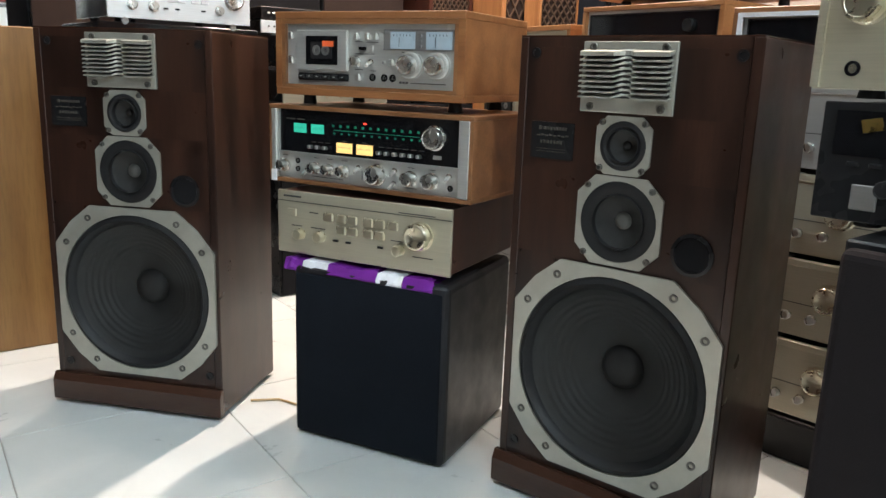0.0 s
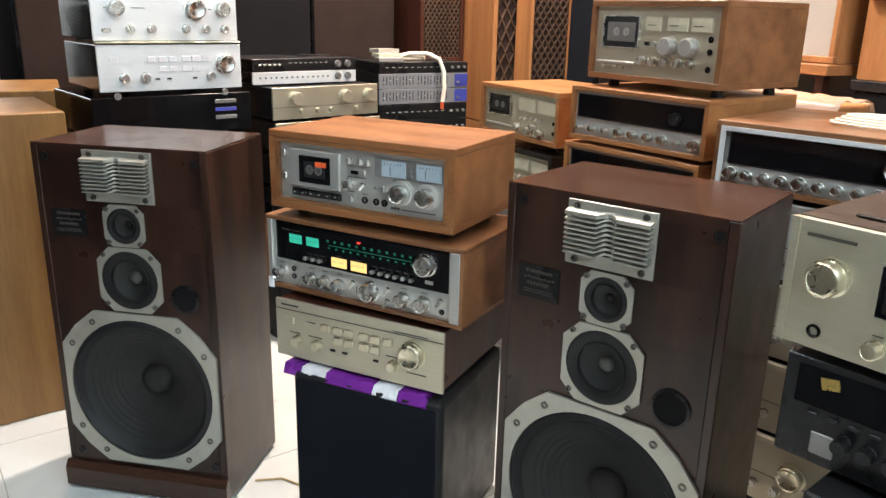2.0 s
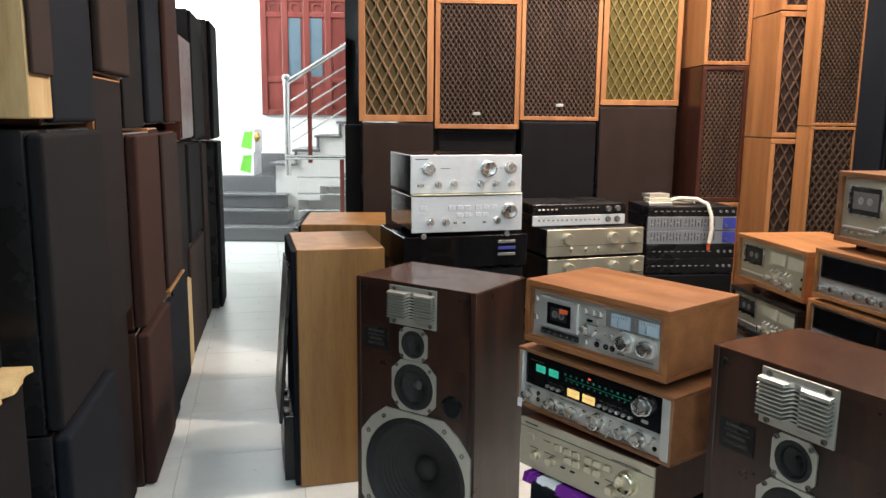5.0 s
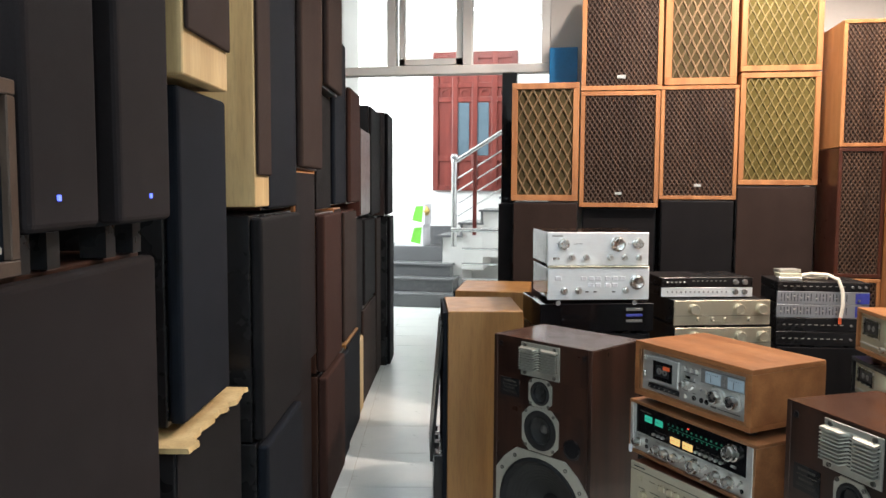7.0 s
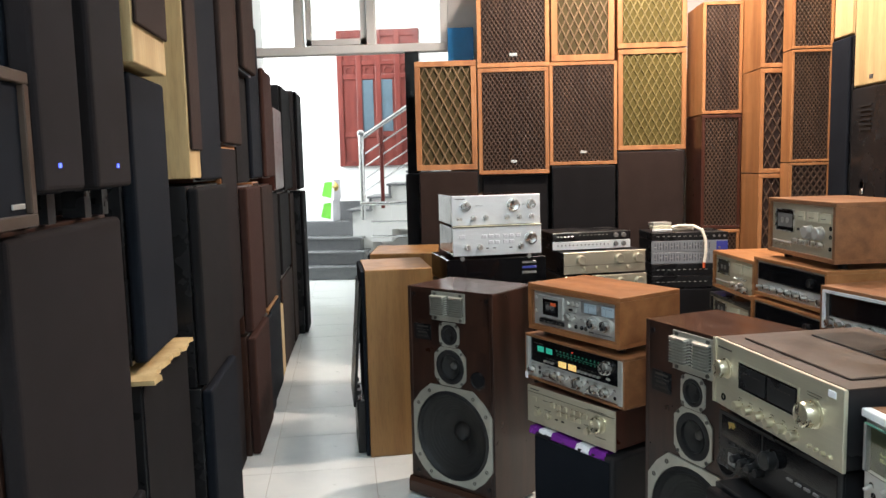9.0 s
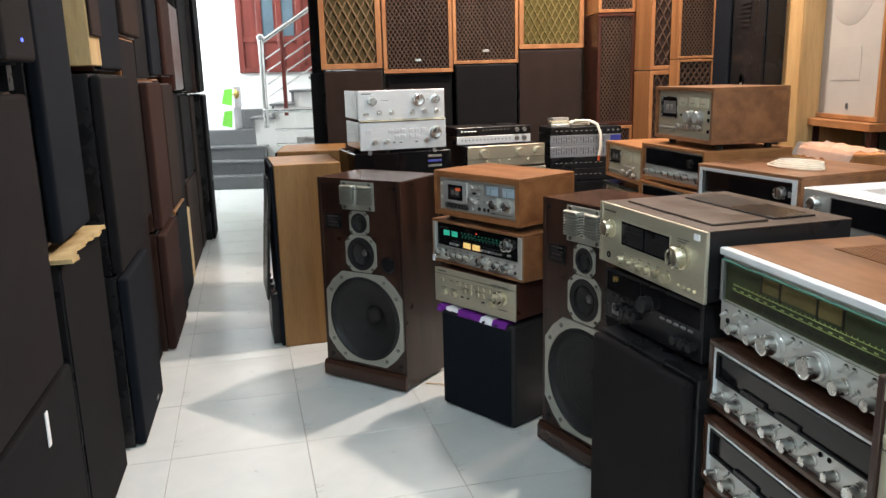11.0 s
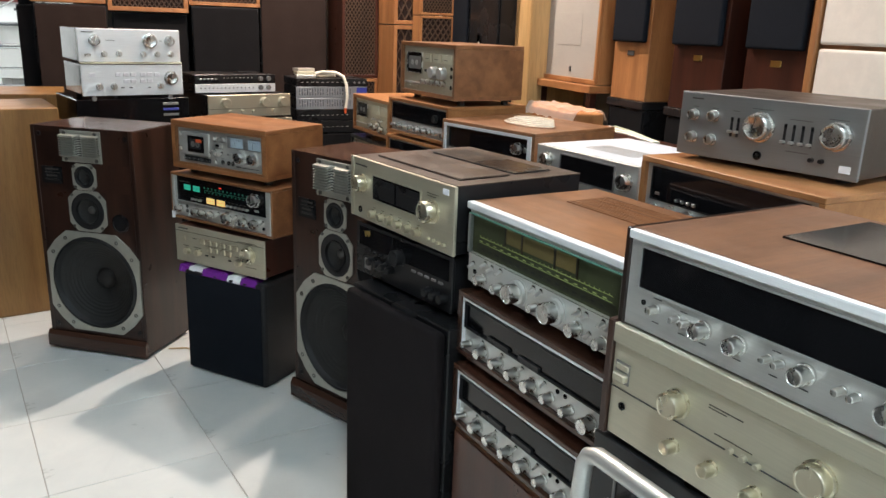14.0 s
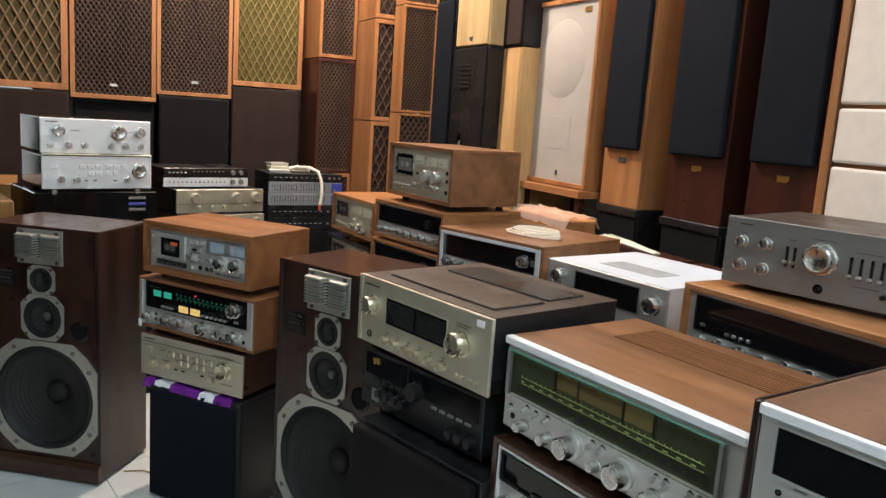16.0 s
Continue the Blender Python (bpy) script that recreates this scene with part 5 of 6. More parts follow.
# ---- second row ----
lux = unit("amplifier", 1.517, 0.223, 1.080, -75, 0.440, 0.158, 0.33, M["dusty"], M["gunmetal"], "grey brushed amplifier with large round knobs", "amplifier")
for xx, zz in ((0.0425, 0.094), (0.096, 0.096), (0.044, 0.042), (0.095, 0.041)):
    knob(lux, xx, zz, 0.0120, 0.020, M["chrome"])
knob(lux, 0.214, 0.084, 0.030, 0.028, M["chrome"])
knob(lux, 0.386, 0.085, 0.027, 0.026, M["chrome"])
for xx in (0.142, 0.158, 0.272, 0.292, 0.312, 0.332):
    button(lux, xx, 0.076, 0.006, 0.044, 0.002, M["black"], "slider_slot")
    button(lux, xx, 0.066 if xx < 0.2 else 0.060, 0.009, 0.006, 0.012, M["chrome"], "slider")
jack(lux, 0.215, 0.021, 0.010)
for xx in (0.340, 0.362):
    knob(lux, xx, 0.030, 0.005, 0.010, M["black"])
button(lux, 0.412, 0.020, 0.024, 0.015, 0.0015, M["label"], "paper_label")
bars(lux, [(xx - 0.008, 0.112, 0.016, 0.0012) for xx in (0.0425, 0.096, 0.15)] + [(0.19, 0.122, 0.05, 0.0012), (0.03, 0.130, 0.03, 0.003), (0.28, 0.108, 0.05, 0.0012), (0.365, 0.118, 0.04, 0.0012), (0.28, 0.040, 0.05, 0.0012)], M["inkd"])

r1 = unit("stereo_receiver", 1.459, 0.262, 0.912, -85, 0.52, 0.166, 0.38, M["black"], M["alu"], "silver receiver with black dial in a teak case", "receiver", case=0.014, case_mat=M["teak_x"], foot=0.010)
W, H = 0.52, 0.156
window(r1, 0.035, W - 0.04, 0.36 * H, 0.84 * H, M["gloss"], "dial_window", M["black"], 0.004)
for k in range(8):
    knob(r1, (0.10 + 0.105 * k) * W, 0.24 * H, 0.011 if k % 3 else 0.007, 0.022, M["chrome"])
for k in range(4):
    button(r1, (0.24 + 0.035 * k) * W, 0.42 * H, 0.010, 0.008, 0.008, M["chrome"])
button(r1, 0.11 * W, 0.45 * H, 0.014, 0.007, 0.006, M["chrome"])

v1 = unit("stereo_receiver", 1.394, 1.419, 0.868, -71.5, 0.475, 0.162, 0.42, M["black"], M["alu"], "silver receiver with black dial in a walnut case", "receiver", case=0.013, case_mat=M["mid_x"], foot=0.008)
W, H = 0.475, 0.154
part("face_frame", Mesh().box(0.013, W - 0.013, -0.016, -0.010, H - 0.022, H - 0.012).box(0.013, 0.024, -0.016, -0.010, 0.013, H - 0.022).box(W - 0.03, W - 0.013, -0.016, -0.010, 0.013, H - 0.022), M["silver"], v1)
window(v1, 0.035, W - 0.04, 0.38 * H, 0.82 * H, M["gloss"], "dial_window", M["black"], 0.004)
knob(v1, 0.82 * W, 0.60 * H, 0.020, 0.022, M["chrome"], -0.001)
button(v1, 0.90 * W, 0.60 * H, 0.012, 0.02, 0.010, M["chrome"])
for k in range(10):
    knob(v1, (0.09 + 0.085 * k) * W, 0.22 * H, 0.011 if k % 4 else 0.014, 0.024, M["chrome"])

w1 = unit("amplifier", 1.517, 0.914, 0.835, -81, 0.46, 0.172, 0.40, M["silver"], M["alu"], "silver power amplifier with dark meter window and pale lid", "amplifier", top_mat=M["palelid"])
W, H = 0.46, 0.16
window(w1, 0.124, 0.366, 0.073, 0.144, M["gloss"], "meter_window", M["gunmetal"], 0.004)
for xx, zz, r in ((0.059, 0.1185, 0.021), (0.415, 0.107, 0.024)):
    knob(w1, xx, zz, r, 0.024, M["chrome"])
for k in range(6):
    part("vent_slat", Mesh().box(0.12, 0.34, 0.10 + 0.018 * k, 0.108 + 0.018 * k, H + 0.001, H + 0.0022), M["alu"], w1)

rc2 = unit("stereo_receiver", 1.363, 1.977, 0.900, -78.6, 0.472, 0.160, 0.38, M["black"], M["alu"], "silver receiver with black dial glass in a teak case", "receiver", case=0.013, case_mat=M["teak_x"], foot=0.008)


def tuner_face(p, W, H):
    window(p, 0.025, W - 0.022, 0.44 * H, 0.84 * H, M["gloss"], "dial_window", M["black"], 0.004)
    knob(p, 0.78 * W, 0.62 * H, 0.016, 0.014, M["black"], -0.001)
    for k, r in enumerate((0.006, 0.010, 0.006, 0.012, 0.012, 0.012, 0.012, 0.006, 0.013)):
        knob(p, (0.085 + 0.105 * k) * W, 0.24 * H, r, 0.024, M["chrome"])


tuner_face(rc2, 0.472, 0.152)
rc3 = unit("stereo_receiver", 1.356, 1.985, 0.735, -78.6, 0.475, 0.162, 0.36, M["black"], M["alu"], "receiver with black dial glass in a dark teak case", "receiver", case=0.013, case_mat=M["teak_x"], foot=0.008)
tuner_face(rc3, 0.475, 0.154)


# plain champagne amplifiers that carry the rows
def plain_amp(x, y, z, ang, w, h, d, face, label, name="amplifier", big=0.84):
    p = unit(name, x, y, z, ang, w, h, d, M["black"], face, label, "amplifier", "amplifiers in the stacks")
    h -= 0.012
    knob(p, big * w, 0.55 * h, 0.030, 0.024, M["champk"] if big < 0.8 else M["chrome"])
    part("top_ledge", Mesh().box(0, w, -0.006, 0.0, h - 0.016, h, 0.002, 1), face, p)
    knob(p, 0.10 * w, 0.62 * h, 0.018, 0.020, M["chrome"])
    for k in range(4):
        knob(p, (0.2 + 0.12 * k) * w, 0.25 * h, 0.010, 0.018, M["chrome"])
    button(p, 0.06 * w, 0.22 * h, 0.016, 0.016, 0.006, M["champ"])
    jack(p, 0.12 * w, 0.18 * h, 0.006)
    part("groove", Mesh().box(0, w, -0.0012, 0.0, 0.42 * h, 0.43 * h), M["ink"], p)
    return p


for k in range(5):
    plain_amp(1.512 + 0.012 * (k % 2), 0.917 + 0.01 * (k % 3), 0.005 + 0.166 * k, -81 - (k % 3), 0.45, 0.164, 0.38, M["champ"] if k % 2 else M["alu"], "champagne amplifier with round knobs in a stack")
for k in range(5):
    plain_amp(1.465, 0.28, 0.005 + 0.181 * k, -87, 0.47, 0.180, 0.36, M["alu"] if k % 2 else M["champ"], "silver amplifier with round knobs in a stack")
box_speaker(1.400, 1.405, 0.0, -71.5, 0.44, 0.106, 0.34, M["black"], M["black"], "low black box under a stack of amplifiers", name="plinth", proud=0.004, round_=0.001)
for k in range(4):
    plain_amp(1.392, 1.415, 0.107 + 0.1895 * k, -71.5, 0.46, 0.187, 0.36, M["champ"] if k != 3 else M["alu"], "champagne amplifier with one large round knob in a stack" if k != 3 else "silver amplifier with round knobs in a stack", big=0.63)
for k in range(4):
    plain_amp(1.352, 1.985, 0.003 + 0.182 * k, -78.6, 0.46, 0.181, 0.36, M["alu"], "silver amplifier with round knobs in a stack")
deck(1.352, 2.552, 0.640, -84.0, 0.44, 0.18, 0.34, M["black"], M["champ"], "champagne cassette deck with a slot under the teak one", 3)
for k in range(4):
    plain_amp(1.350, 2.556, 0.003 + 0.159 * k, -84, 0.44, 0.158, 0.34, M["gunmetal"], "grey amplifier at the bottom of a stack")

# ---- amplifiers before the back row ----
a1 = unit("amplifier", 0.096, 2.680, 1.139, 14, 0.463, 0.160, 0.38, M["gloss"], M["silver"], "bright silver amplifier with round knobs on its twin", "amplifier")
W, H = 0.463, 0.144
for fx, fz, r in ((0.155, 0.66, 0.023), (0.69, 0.66, 0.031), (0.89, 0.68, 0.022)):
    knob(a1, fx * W, fz * H, r, 0.026, M["chrome"])
for fx in (0.24, 0.38, 0.62, 0.76, 0.90):
    knob(a1, fx * W, 0.24 * H, 0.0125, 0.018, M["chrome"])
button(a1, 0.085 * W, 0.20 * H, 0.028, 0.012, 0.004, M["chrome"])
bars(a1, [(0.04 * W, 0.90 * H, 0.05, 0.004), (0.26 * W, 0.66 * H, 0.04, 0.002), (0.08 * W, 0.66 * H, 0.012, 0.002), (0.79 * W, 0.66 * H, 0.012, 0.002)], M["ink"])
a2 = unit("amplifier", 0.100, 2.668, 0.985, 14, 0.463, 0.152, 0.38, M["gloss"], M["silver"], "bright silver amplifier with square lit buttons", "amplifier")
button(a2, 0.10 * W, 0.66 * H, 0.028, 0.018, 0.003, M["label"])
for fx, fz in ((0.35, 0.66), (0.425, 0.66), (0.495, 0.66), (0.59, 0.66), (0.66, 0.66), (0.735, 0.66), (0.425, 0.45), (0.495, 0.45), (0.59, 0.45), (0.66, 0.45)):
    button(a2, fx * W, fz * H, 0.025, 0.018, 0.004, M["label"])
for fx, fz, r in ((0.16, 0.28, 0.014), (0.30, 0.28, 0.014), (0.765, 0.28, 0.013)):
    knob(a2, fx * W, fz * H, r, 0.018, M["chrome"])
knob(a2, 0.875 * W, 0.54 * H, 0.030, 0.024, M["chrome"])
for fx in (0.385, 0.465, 0.65):
    button(a2, fx * W, 0.24 * H, 0.014, 0.005, 0.004, M["black"])
part("cloth_edge", Mesh().box(0.0, W, -0.006, 0.02, H + 0.0005, H + 0.006, 0.002, 1), M["meterc"], a2, "folded cream cloth between the units")
p = unit("disc_player", 0.070, 2.625, 0.845, 15.3, 0.52, 0.136, 0.42, M["gloss"], M["gloss"], "gloss black player with small grey buttons", "player")
for k in range(3):
    button(p, 0.43, 0.045 + 0.026 * k, 0.075, 0.012, 0.002, M["violet"] if k == 1 else M["gunmetal"])
for k in range(2):
    knob(p, 0.08 + 0.35 * k, 0.128, 0.010, 0.006, M["gunmetal"])
solo_rack = box_speaker(0.075, 2.64, 0.0, 15.3, 0.50, 0.845, 0.40, M["black"], M["fblack"], "black cabinet under the silver amplifiers", proud=0.01, round_=0.004)

m1 = unit("equaliser", 0.622, 2.955, 1.030, 14, 0.445, 0.047, 0.28, M["black"], M["black"], "thin black equaliser with small knobs", "equaliser", foot=0.003)
for k in range(5):
    button(m1, 0.03 + 0.020 * k, 0.022, 0.010, 0.006, 0.004, M["alu"])
for k in range(2):
    knob(m1, 0.36 + 0.045 * k, 0.022, 0.012, 0.012, M["gunmetal"])
bars(m1, [(0.15 + 0.022 * k, 0.026, 0.010, 0.003) for k in range(8)], M["inkw"])
m2 = unit("tuner", 0.622, 2.955, 0.983, 14, 0.445, 0.046, 0.28, M["black"], M["silver"], "thin silver tuner with a row of dots", "tuner", foot=0.003)
for k in range(14):
    knob(m2, 0.03 + 0.022 * k, 0.022, 0.003, 0.003, M["ink"])
for k in range(2):
    knob(m2, 0.36 + 0.045 * k, 0.022, 0.012, 0.012, M["gunmetal"])
g1 = unit("amplifier", 0.674, 2.875, 0.855, 15.5, 0.466, 0.124, 0.36, M["black"], M["champ"], "gold amplifier with three large knobs", "amplifier", "gold amplifiers", foot=0.010)
for fx in (0.20, 0.67, 0.90):
    knob(g1, fx * 0.466, 0.074, 0.024, 0.026, M["champ"])
for fx in (0.25, 0.40, 0.53, 0.78):
    knob(g1, fx * 0.466, 0.026, 0.009, 0.014, M["champ"])
part("groove", Mesh().box(0, 0.466, -0.0012, 0.0, 0.042, 0.0435), M["ink"], g1)
copy_thing(g1, pose(0.680, 2.868, 0.738, 0, 0, 15.5))
copy_thing(g1, pose(0.678, 2.872, 0.614, 0, 0, 15.5))
box_speaker(0.66, 2.87, 0.0, 15.5, 0.47, 0.60, 0.36, M["black"], M["fblack"], "black cabinet under the gold amplifiers", proud=0.01, round_=0.004)

EQ = 4
for k, (z0, hh, lab) in enumerate(((1.003, 0.045, 0), (0.938, 0.064, 1), (0.873, 0.064, 1), (0.805, 0.066, 2), (0.735, 0.069, 2))):
    p = unit("equaliser", 1.190, 3.165, z0, EQ, 0.43, hh, 0.28, M["black"], M["deckface"] if lab == 1 else M["black"], "grey graphic equaliser with sliders" if lab == 1 else "thin black audio unit", "equaliser", "units of the black stack", foot=0.003)
    if lab == 1:
        for j in range(20):
            button(p, 0.02 + 0.0155 * j + (0.01 if j > 9 else 0), hh * 0.5, 0.003, 0.036, 0.0015, M["black"], "slider_slot")
            if j % 2 == 0:
                button(p, 0.02 + 0.0155 * j + (0.01 if j > 9 else 0), hh * (0.40 + 0.05 * (j % 5)), 0.007, 0.005, 0.006, M["alu"], "slider")
        part("side_panel", Mesh().box(0.365, 0.428, -0.003, 0.0, 0.004, hh - 0.008), M["violet"], p, "blue violet panel")
        knob(p, 0.38, 0.02, 0.006, 0.010, M["gunmetal"])
    else:
        bars(p, [(0.03 + 0.03 * j, hh * 0.45, 0.014, 0.003) for j in range(10)], M["inkw"])
        for j in range(3):
            knob(p, 0.35 + 0.03 * j, hh * 0.45, 0.006, 0.01, M["gunmetal"])
box_speaker(1.19, 3.17, 0.0, EQ, 0.43, 0.733, 0.28, M["black"], M["fblack"], "black cabinet under the equalisers", proud=0.01, round_=0.004)
cable = thing("white_cable", 1.30, 3.22, 1.052, EQ, "bundle of white cable hanging over the equalisers", "cable")
part("cable_loop", Mesh().tube([(0.0, 0.04, 0.005), (0.06, 0.02, 0.03), (0.13, -0.02, 0.03), (0.165, -0.06, 0.01), (0.178, -0.078, -0.04), (0.180, -0.085, -0.11), (0.170, -0.088, -0.17)], 0.009, 8), M["cablew"], cable, smooth=True)
part("cable_loop", Mesh().tube([(-0.02, 0.06, 0.004), (0.05, 0.05, 0.022), (0.12, 0.01, 0.018), (0.15, 0.05, 0.008), (0.06, 0.09, 0.006), (0.0, 0.05, 0.018)], 0.010, 8), M["cablew"], cable, smooth=True)
part("plug", Mesh().spin([(0.007, 0), (0.008, 0.03)], n=10), M["orange"], cable, "red plug", True, pose(0.168, -0.088, -0.200, 90, 0, 0))
for k in range(3):
    case_ = thing("cassette_case", 1.20 + 0.01 * k, 3.19 + 0.03 * k, 1.0505 + 0.0165 * k, EQ + 9 * k - 6, "clear plastic cassette case on the equalisers", "cassette case", "cassette cases")
    part("shell", Mesh().box(0, 0.109, 0, 0.069, 0, 0.016, 0.001, 1), M["meterc"] if k % 2 else M["alu"], case_)

# ---- teak loudspeakers turned to the aisle ----
for (x, y, ang, w, d, h, pr) in ((-0.428, 2.985, -78, 0.465, 0.335, 0.95, 0.02), (-0.42, 3.645, -88, 0.47, 0.385, 0.958, 0.012)):
    p = box_speaker(x, y, 0.0, ang, w, h, d, M["oak"], M["fnavy"], "yellow oak loudspeaker with black cloth front turned to the aisle", proud=pr, round_=0.004, group="oak loudspeakers")
p = thing("leaning_grille", -0.50, 2.955, 0.0, -78, "loose black grille frame leaning on the oak loudspeaker", "grille")
lm = pose(0, 0, 0.25, -4.5, 0, 0)
part("frame", Mesh().box(0, 0.40, 0, 0.014, 0, 0.62, 0.003, 1), M["black"], p, at=lm)
for k in range(3):
    part("peg", Mesh().box(0.05 + 0.12 * k, 0.07 + 0.12 * k, 0.014, 0.04, 0.04, 0.06), M["black"], p, at=lm)
part("stand_foot", Mesh().box(0.02, 0.38, 0.02, 0.06, 0.0, 0.27, 0.003, 1), M["black"], p)

# ---- back row ----
BY = 3.96
teak = "framed in orange teak"
box_speaker(-0.188, BY, 1.42, 0, 0.405, 0.712, 0.34, M["teak"], M["folive"], "loudspeaker with diamond fretwork " + teak, lattice=("diamond", 0.058, 0.013, "tanfret"), frame_t=0.036, group="teak loudspeakers")
box_speaker(0.226, BY, 1.385, 0, 0.463, 0.69, 0.34, M["teak"], M["fbrown"], "loudspeaker with dark woven grille " + teak, lattice=("weave", 0.028, 0.008), frame_t=0.026, badge=(0.21, 0.075, 0.04, 0.016), group="teak loudspeakers")
box_speaker(0.693, BY, 1.435, 0, 0.438, 0.665, 0.34, M["teak"], M["fbrown"], "loudspeaker with dark woven grille " + teak, lattice=("weave", 0.026, 0.008), frame_t=0.022, badge=(0.20, 0.075, 0.04, 0.016), group="teak loudspeakers")
box_speaker(1.138, BY, 1.522, 0, 0.436, 0.645, 0.34, M["teak"], M["fgold"], "loudspeaker with green gold fretwork grille " + teak, lattice=("diamond", 0.046, 0.011, "golden"), frame_t=0.030, group="teak loudspeakers")
box_speaker(0.226, BY, 2.080, 0, 0.470, 0.70, 0.34, M["teak"], M["fbrown"], "loudspeaker with dark woven grille " + teak, lattice=("weave", 0.028, 0.008), frame_t=0.028, badge=(0.21, 0.07, 0.05, 0.02), group="teak loudspeakers")
box_speaker(0.708, BY, 2.105, 0, 0.405, 0.70, 0.34, M["teak"], M["folive"], "loudspeaker with diamond fretwork " + teak, lattice=("diamond", 0.055, 0.013, "tanfret"), frame_t=0.040, group="teak loudspeakers")
box_speaker(1.133, BY, 2.175, 0, 0.442, 0.66, 0.34, M["teak"], M["fgold"], "loudspeaker with green gold fretwork grille " + teak, lattice=("diamond", 0.046, 0.011, "golden"), frame_t=0.032, group="teak loudspeakers")
# lower dark loudspeakers of the back row
for x0, w_, top, cl, dy in ((-0.175, 0.395, 1.412, "fbrown", 0.0), (0.245, 0.44, 1.376, "fblack", 0.05), (0.705, 0.415, 1.428, "fblack", 0.0), (1.130, 0.436, 1.514, "fbrown", 0.0)):
    box_speaker(x0, BY + dy, 0.70, 0, w_, top - 0.70, 0.34, M["black"], M[cl], "dark cloth fronted loudspeaker under the teak ones", proud=0.014, round_=0.004, group="dark loudspeakers of the back row")
    box_speaker(x0, BY + dy, 0.0, 0, w_, 0.695, 0.34, M["black"], M["fblack"], "dark cloth fronted loudspeaker on the floor", proud=0.014, round_=0.004, group="dark loudspeakers of the back row")
box_speaker(-0.27, BY + 0.06, 0.0, 0, 0.09, 1.40, 0.30, M["black"], M["fblack"], "slim black column loudspeaker beside the back row", proud=0.01)
solo("blue_panel", Mesh().box(0.02, 0.20, 4.30, 4.33, 2.10, 2.40, 0.003, 1), M["bluep"], "plain blue plastic panel over the teak loudspeakers", "panel")
# corner columns
for z0, z1, fr, cl, cab in ((1.728, 2.40, ("weave", 0.024, 0.008), "fbrown", "teak"), (1.02, 1.722, ("weave", 0.024, 0.008), "fbrown", "mahogany"), (0.33, 1.014, ("weave", 0.024, 0.008), "fbrown", "teak")):
    box_speaker(1.604, 3.70, z0, 0, 0.24, z1 - z0, 0.37, M[cab], M[cl], "tall narrow loudspeaker in a corner column with woven grille", lattice=fr, frame_t=0.02, group="corner column loudspeakers")
for z0, z1 in ((1.965, 2.62), (1.365, 1.959), (0.74, 1.359), (0.09, 0.734)):
    box_speaker(1.850, 3.40, z0, 0, 0.30, z1 - z0, 0.38, M["teak"], M["fbrown"], "teak loudspeaker with dark diamond fretwork in a corner column", lattice=("diamond", 0.050, 0.012), frame_t=0.024, group="corner column loudspeakers")
for z0, z1, pt in ((2.045, 2.62, 0.022), (1.425, 2.04, 0.020), (0.82, 1.42, 0.034)):
    box_speaker(1.968, 3.25, z0, 0, 0.22, z1 - z0, 0.14, M["teak"], M["fbrown"], "teak loudspeaker with brown woven front in the corner", lattice=("weave", pt, pt * 0.38), frame_t=0.014, group="woven loudspeakers of the corner")
box_speaker(1.968, 3.25, 0.0, 0, 0.22, 0.815, 0.14, M["black"], M["fblack"], "dark loudspeaker at the bottom of the corner", proud=0.01)
box_speaker(1.604, 3.70, 0.0, 0, 0.24, 0.325, 0.37, M["black"], M["fblack"], "dark loudspeaker under a corner column", proud=0.01)
box_speaker(1.850, 3.40, 0.0, 0, 0.30, 0.085, 0.38, M["black"], M["black"], "low black plinth under a corner column", name="plinth", proud=0.004, round_=0.001)

# ---- right wall ----
RX = -90
tb = box_speaker(2.20, 3.44, 0.0, RX, 0.40, 2.08, 0.32, M["black"], M["fnavy"], "tall black loudspeaker with dark cloth", proud=0.02)
box_speaker(2.20, 3.44, 2.085, RX, 0.40, 0.55, 0.30, M["tan"], M["tan"], "pale wooden box loudspeaker on the tall one", proud=0.006)
pb = box_speaker(2.20, 3.015, 0.0, RX, 0.38, 1.80, 0.32, M["black"], M["black"], "black column loudspeaker with slots and a port", proud=0.012)
for k in range(6):
    part("slot", Mesh().box(0.10, 0.22, -0.017, -0.012, 1.70 - 0.024 * k, 1.712 - 0.024 * k), M["rubber"], pb)
part("port", Mesh().spin([(0.035, -0.012), (0.035, -0.016), (0.024, -0.016), (0.022, -0.006)], n=24), M["gloss"], pb, smooth=True, at=(0.14, 0, 1.30))
part("port_plug", Mesh().spin([(0.018, -0.008), (0.014, -0.018), (0.001, -0.02)], n=16), M["chrome"], pb, smooth=True, at=(0.14, 0, 1.27))
box_speaker(2.20, 3.015, 1.805, RX, 0.38, 0.65, 0.30, M["tan"], M["tan"], "pale wooden box loudspeaker with a small badge", proud=0.006, badge=(0.17, 0.03, 0.035, 0.02), badge_mat=M["ink"])
p = box_speaker(2.30, 2.79, 0.0, RX, 0.33, 1.795, 0.36, M["pine"], M["pine"], "tall pale pine cabinet of upright boards", name="cabinet", proud=0.004, round_=0.001)
p["category"] = "cabinet"
box_speaker(2.30, 2.79, 1.80, RX, 0.33, 0.60, 0.34, M["black"], M["fbrown"], "dark loudspeaker with brown cloth on the pine cabinet", proud=0.014)
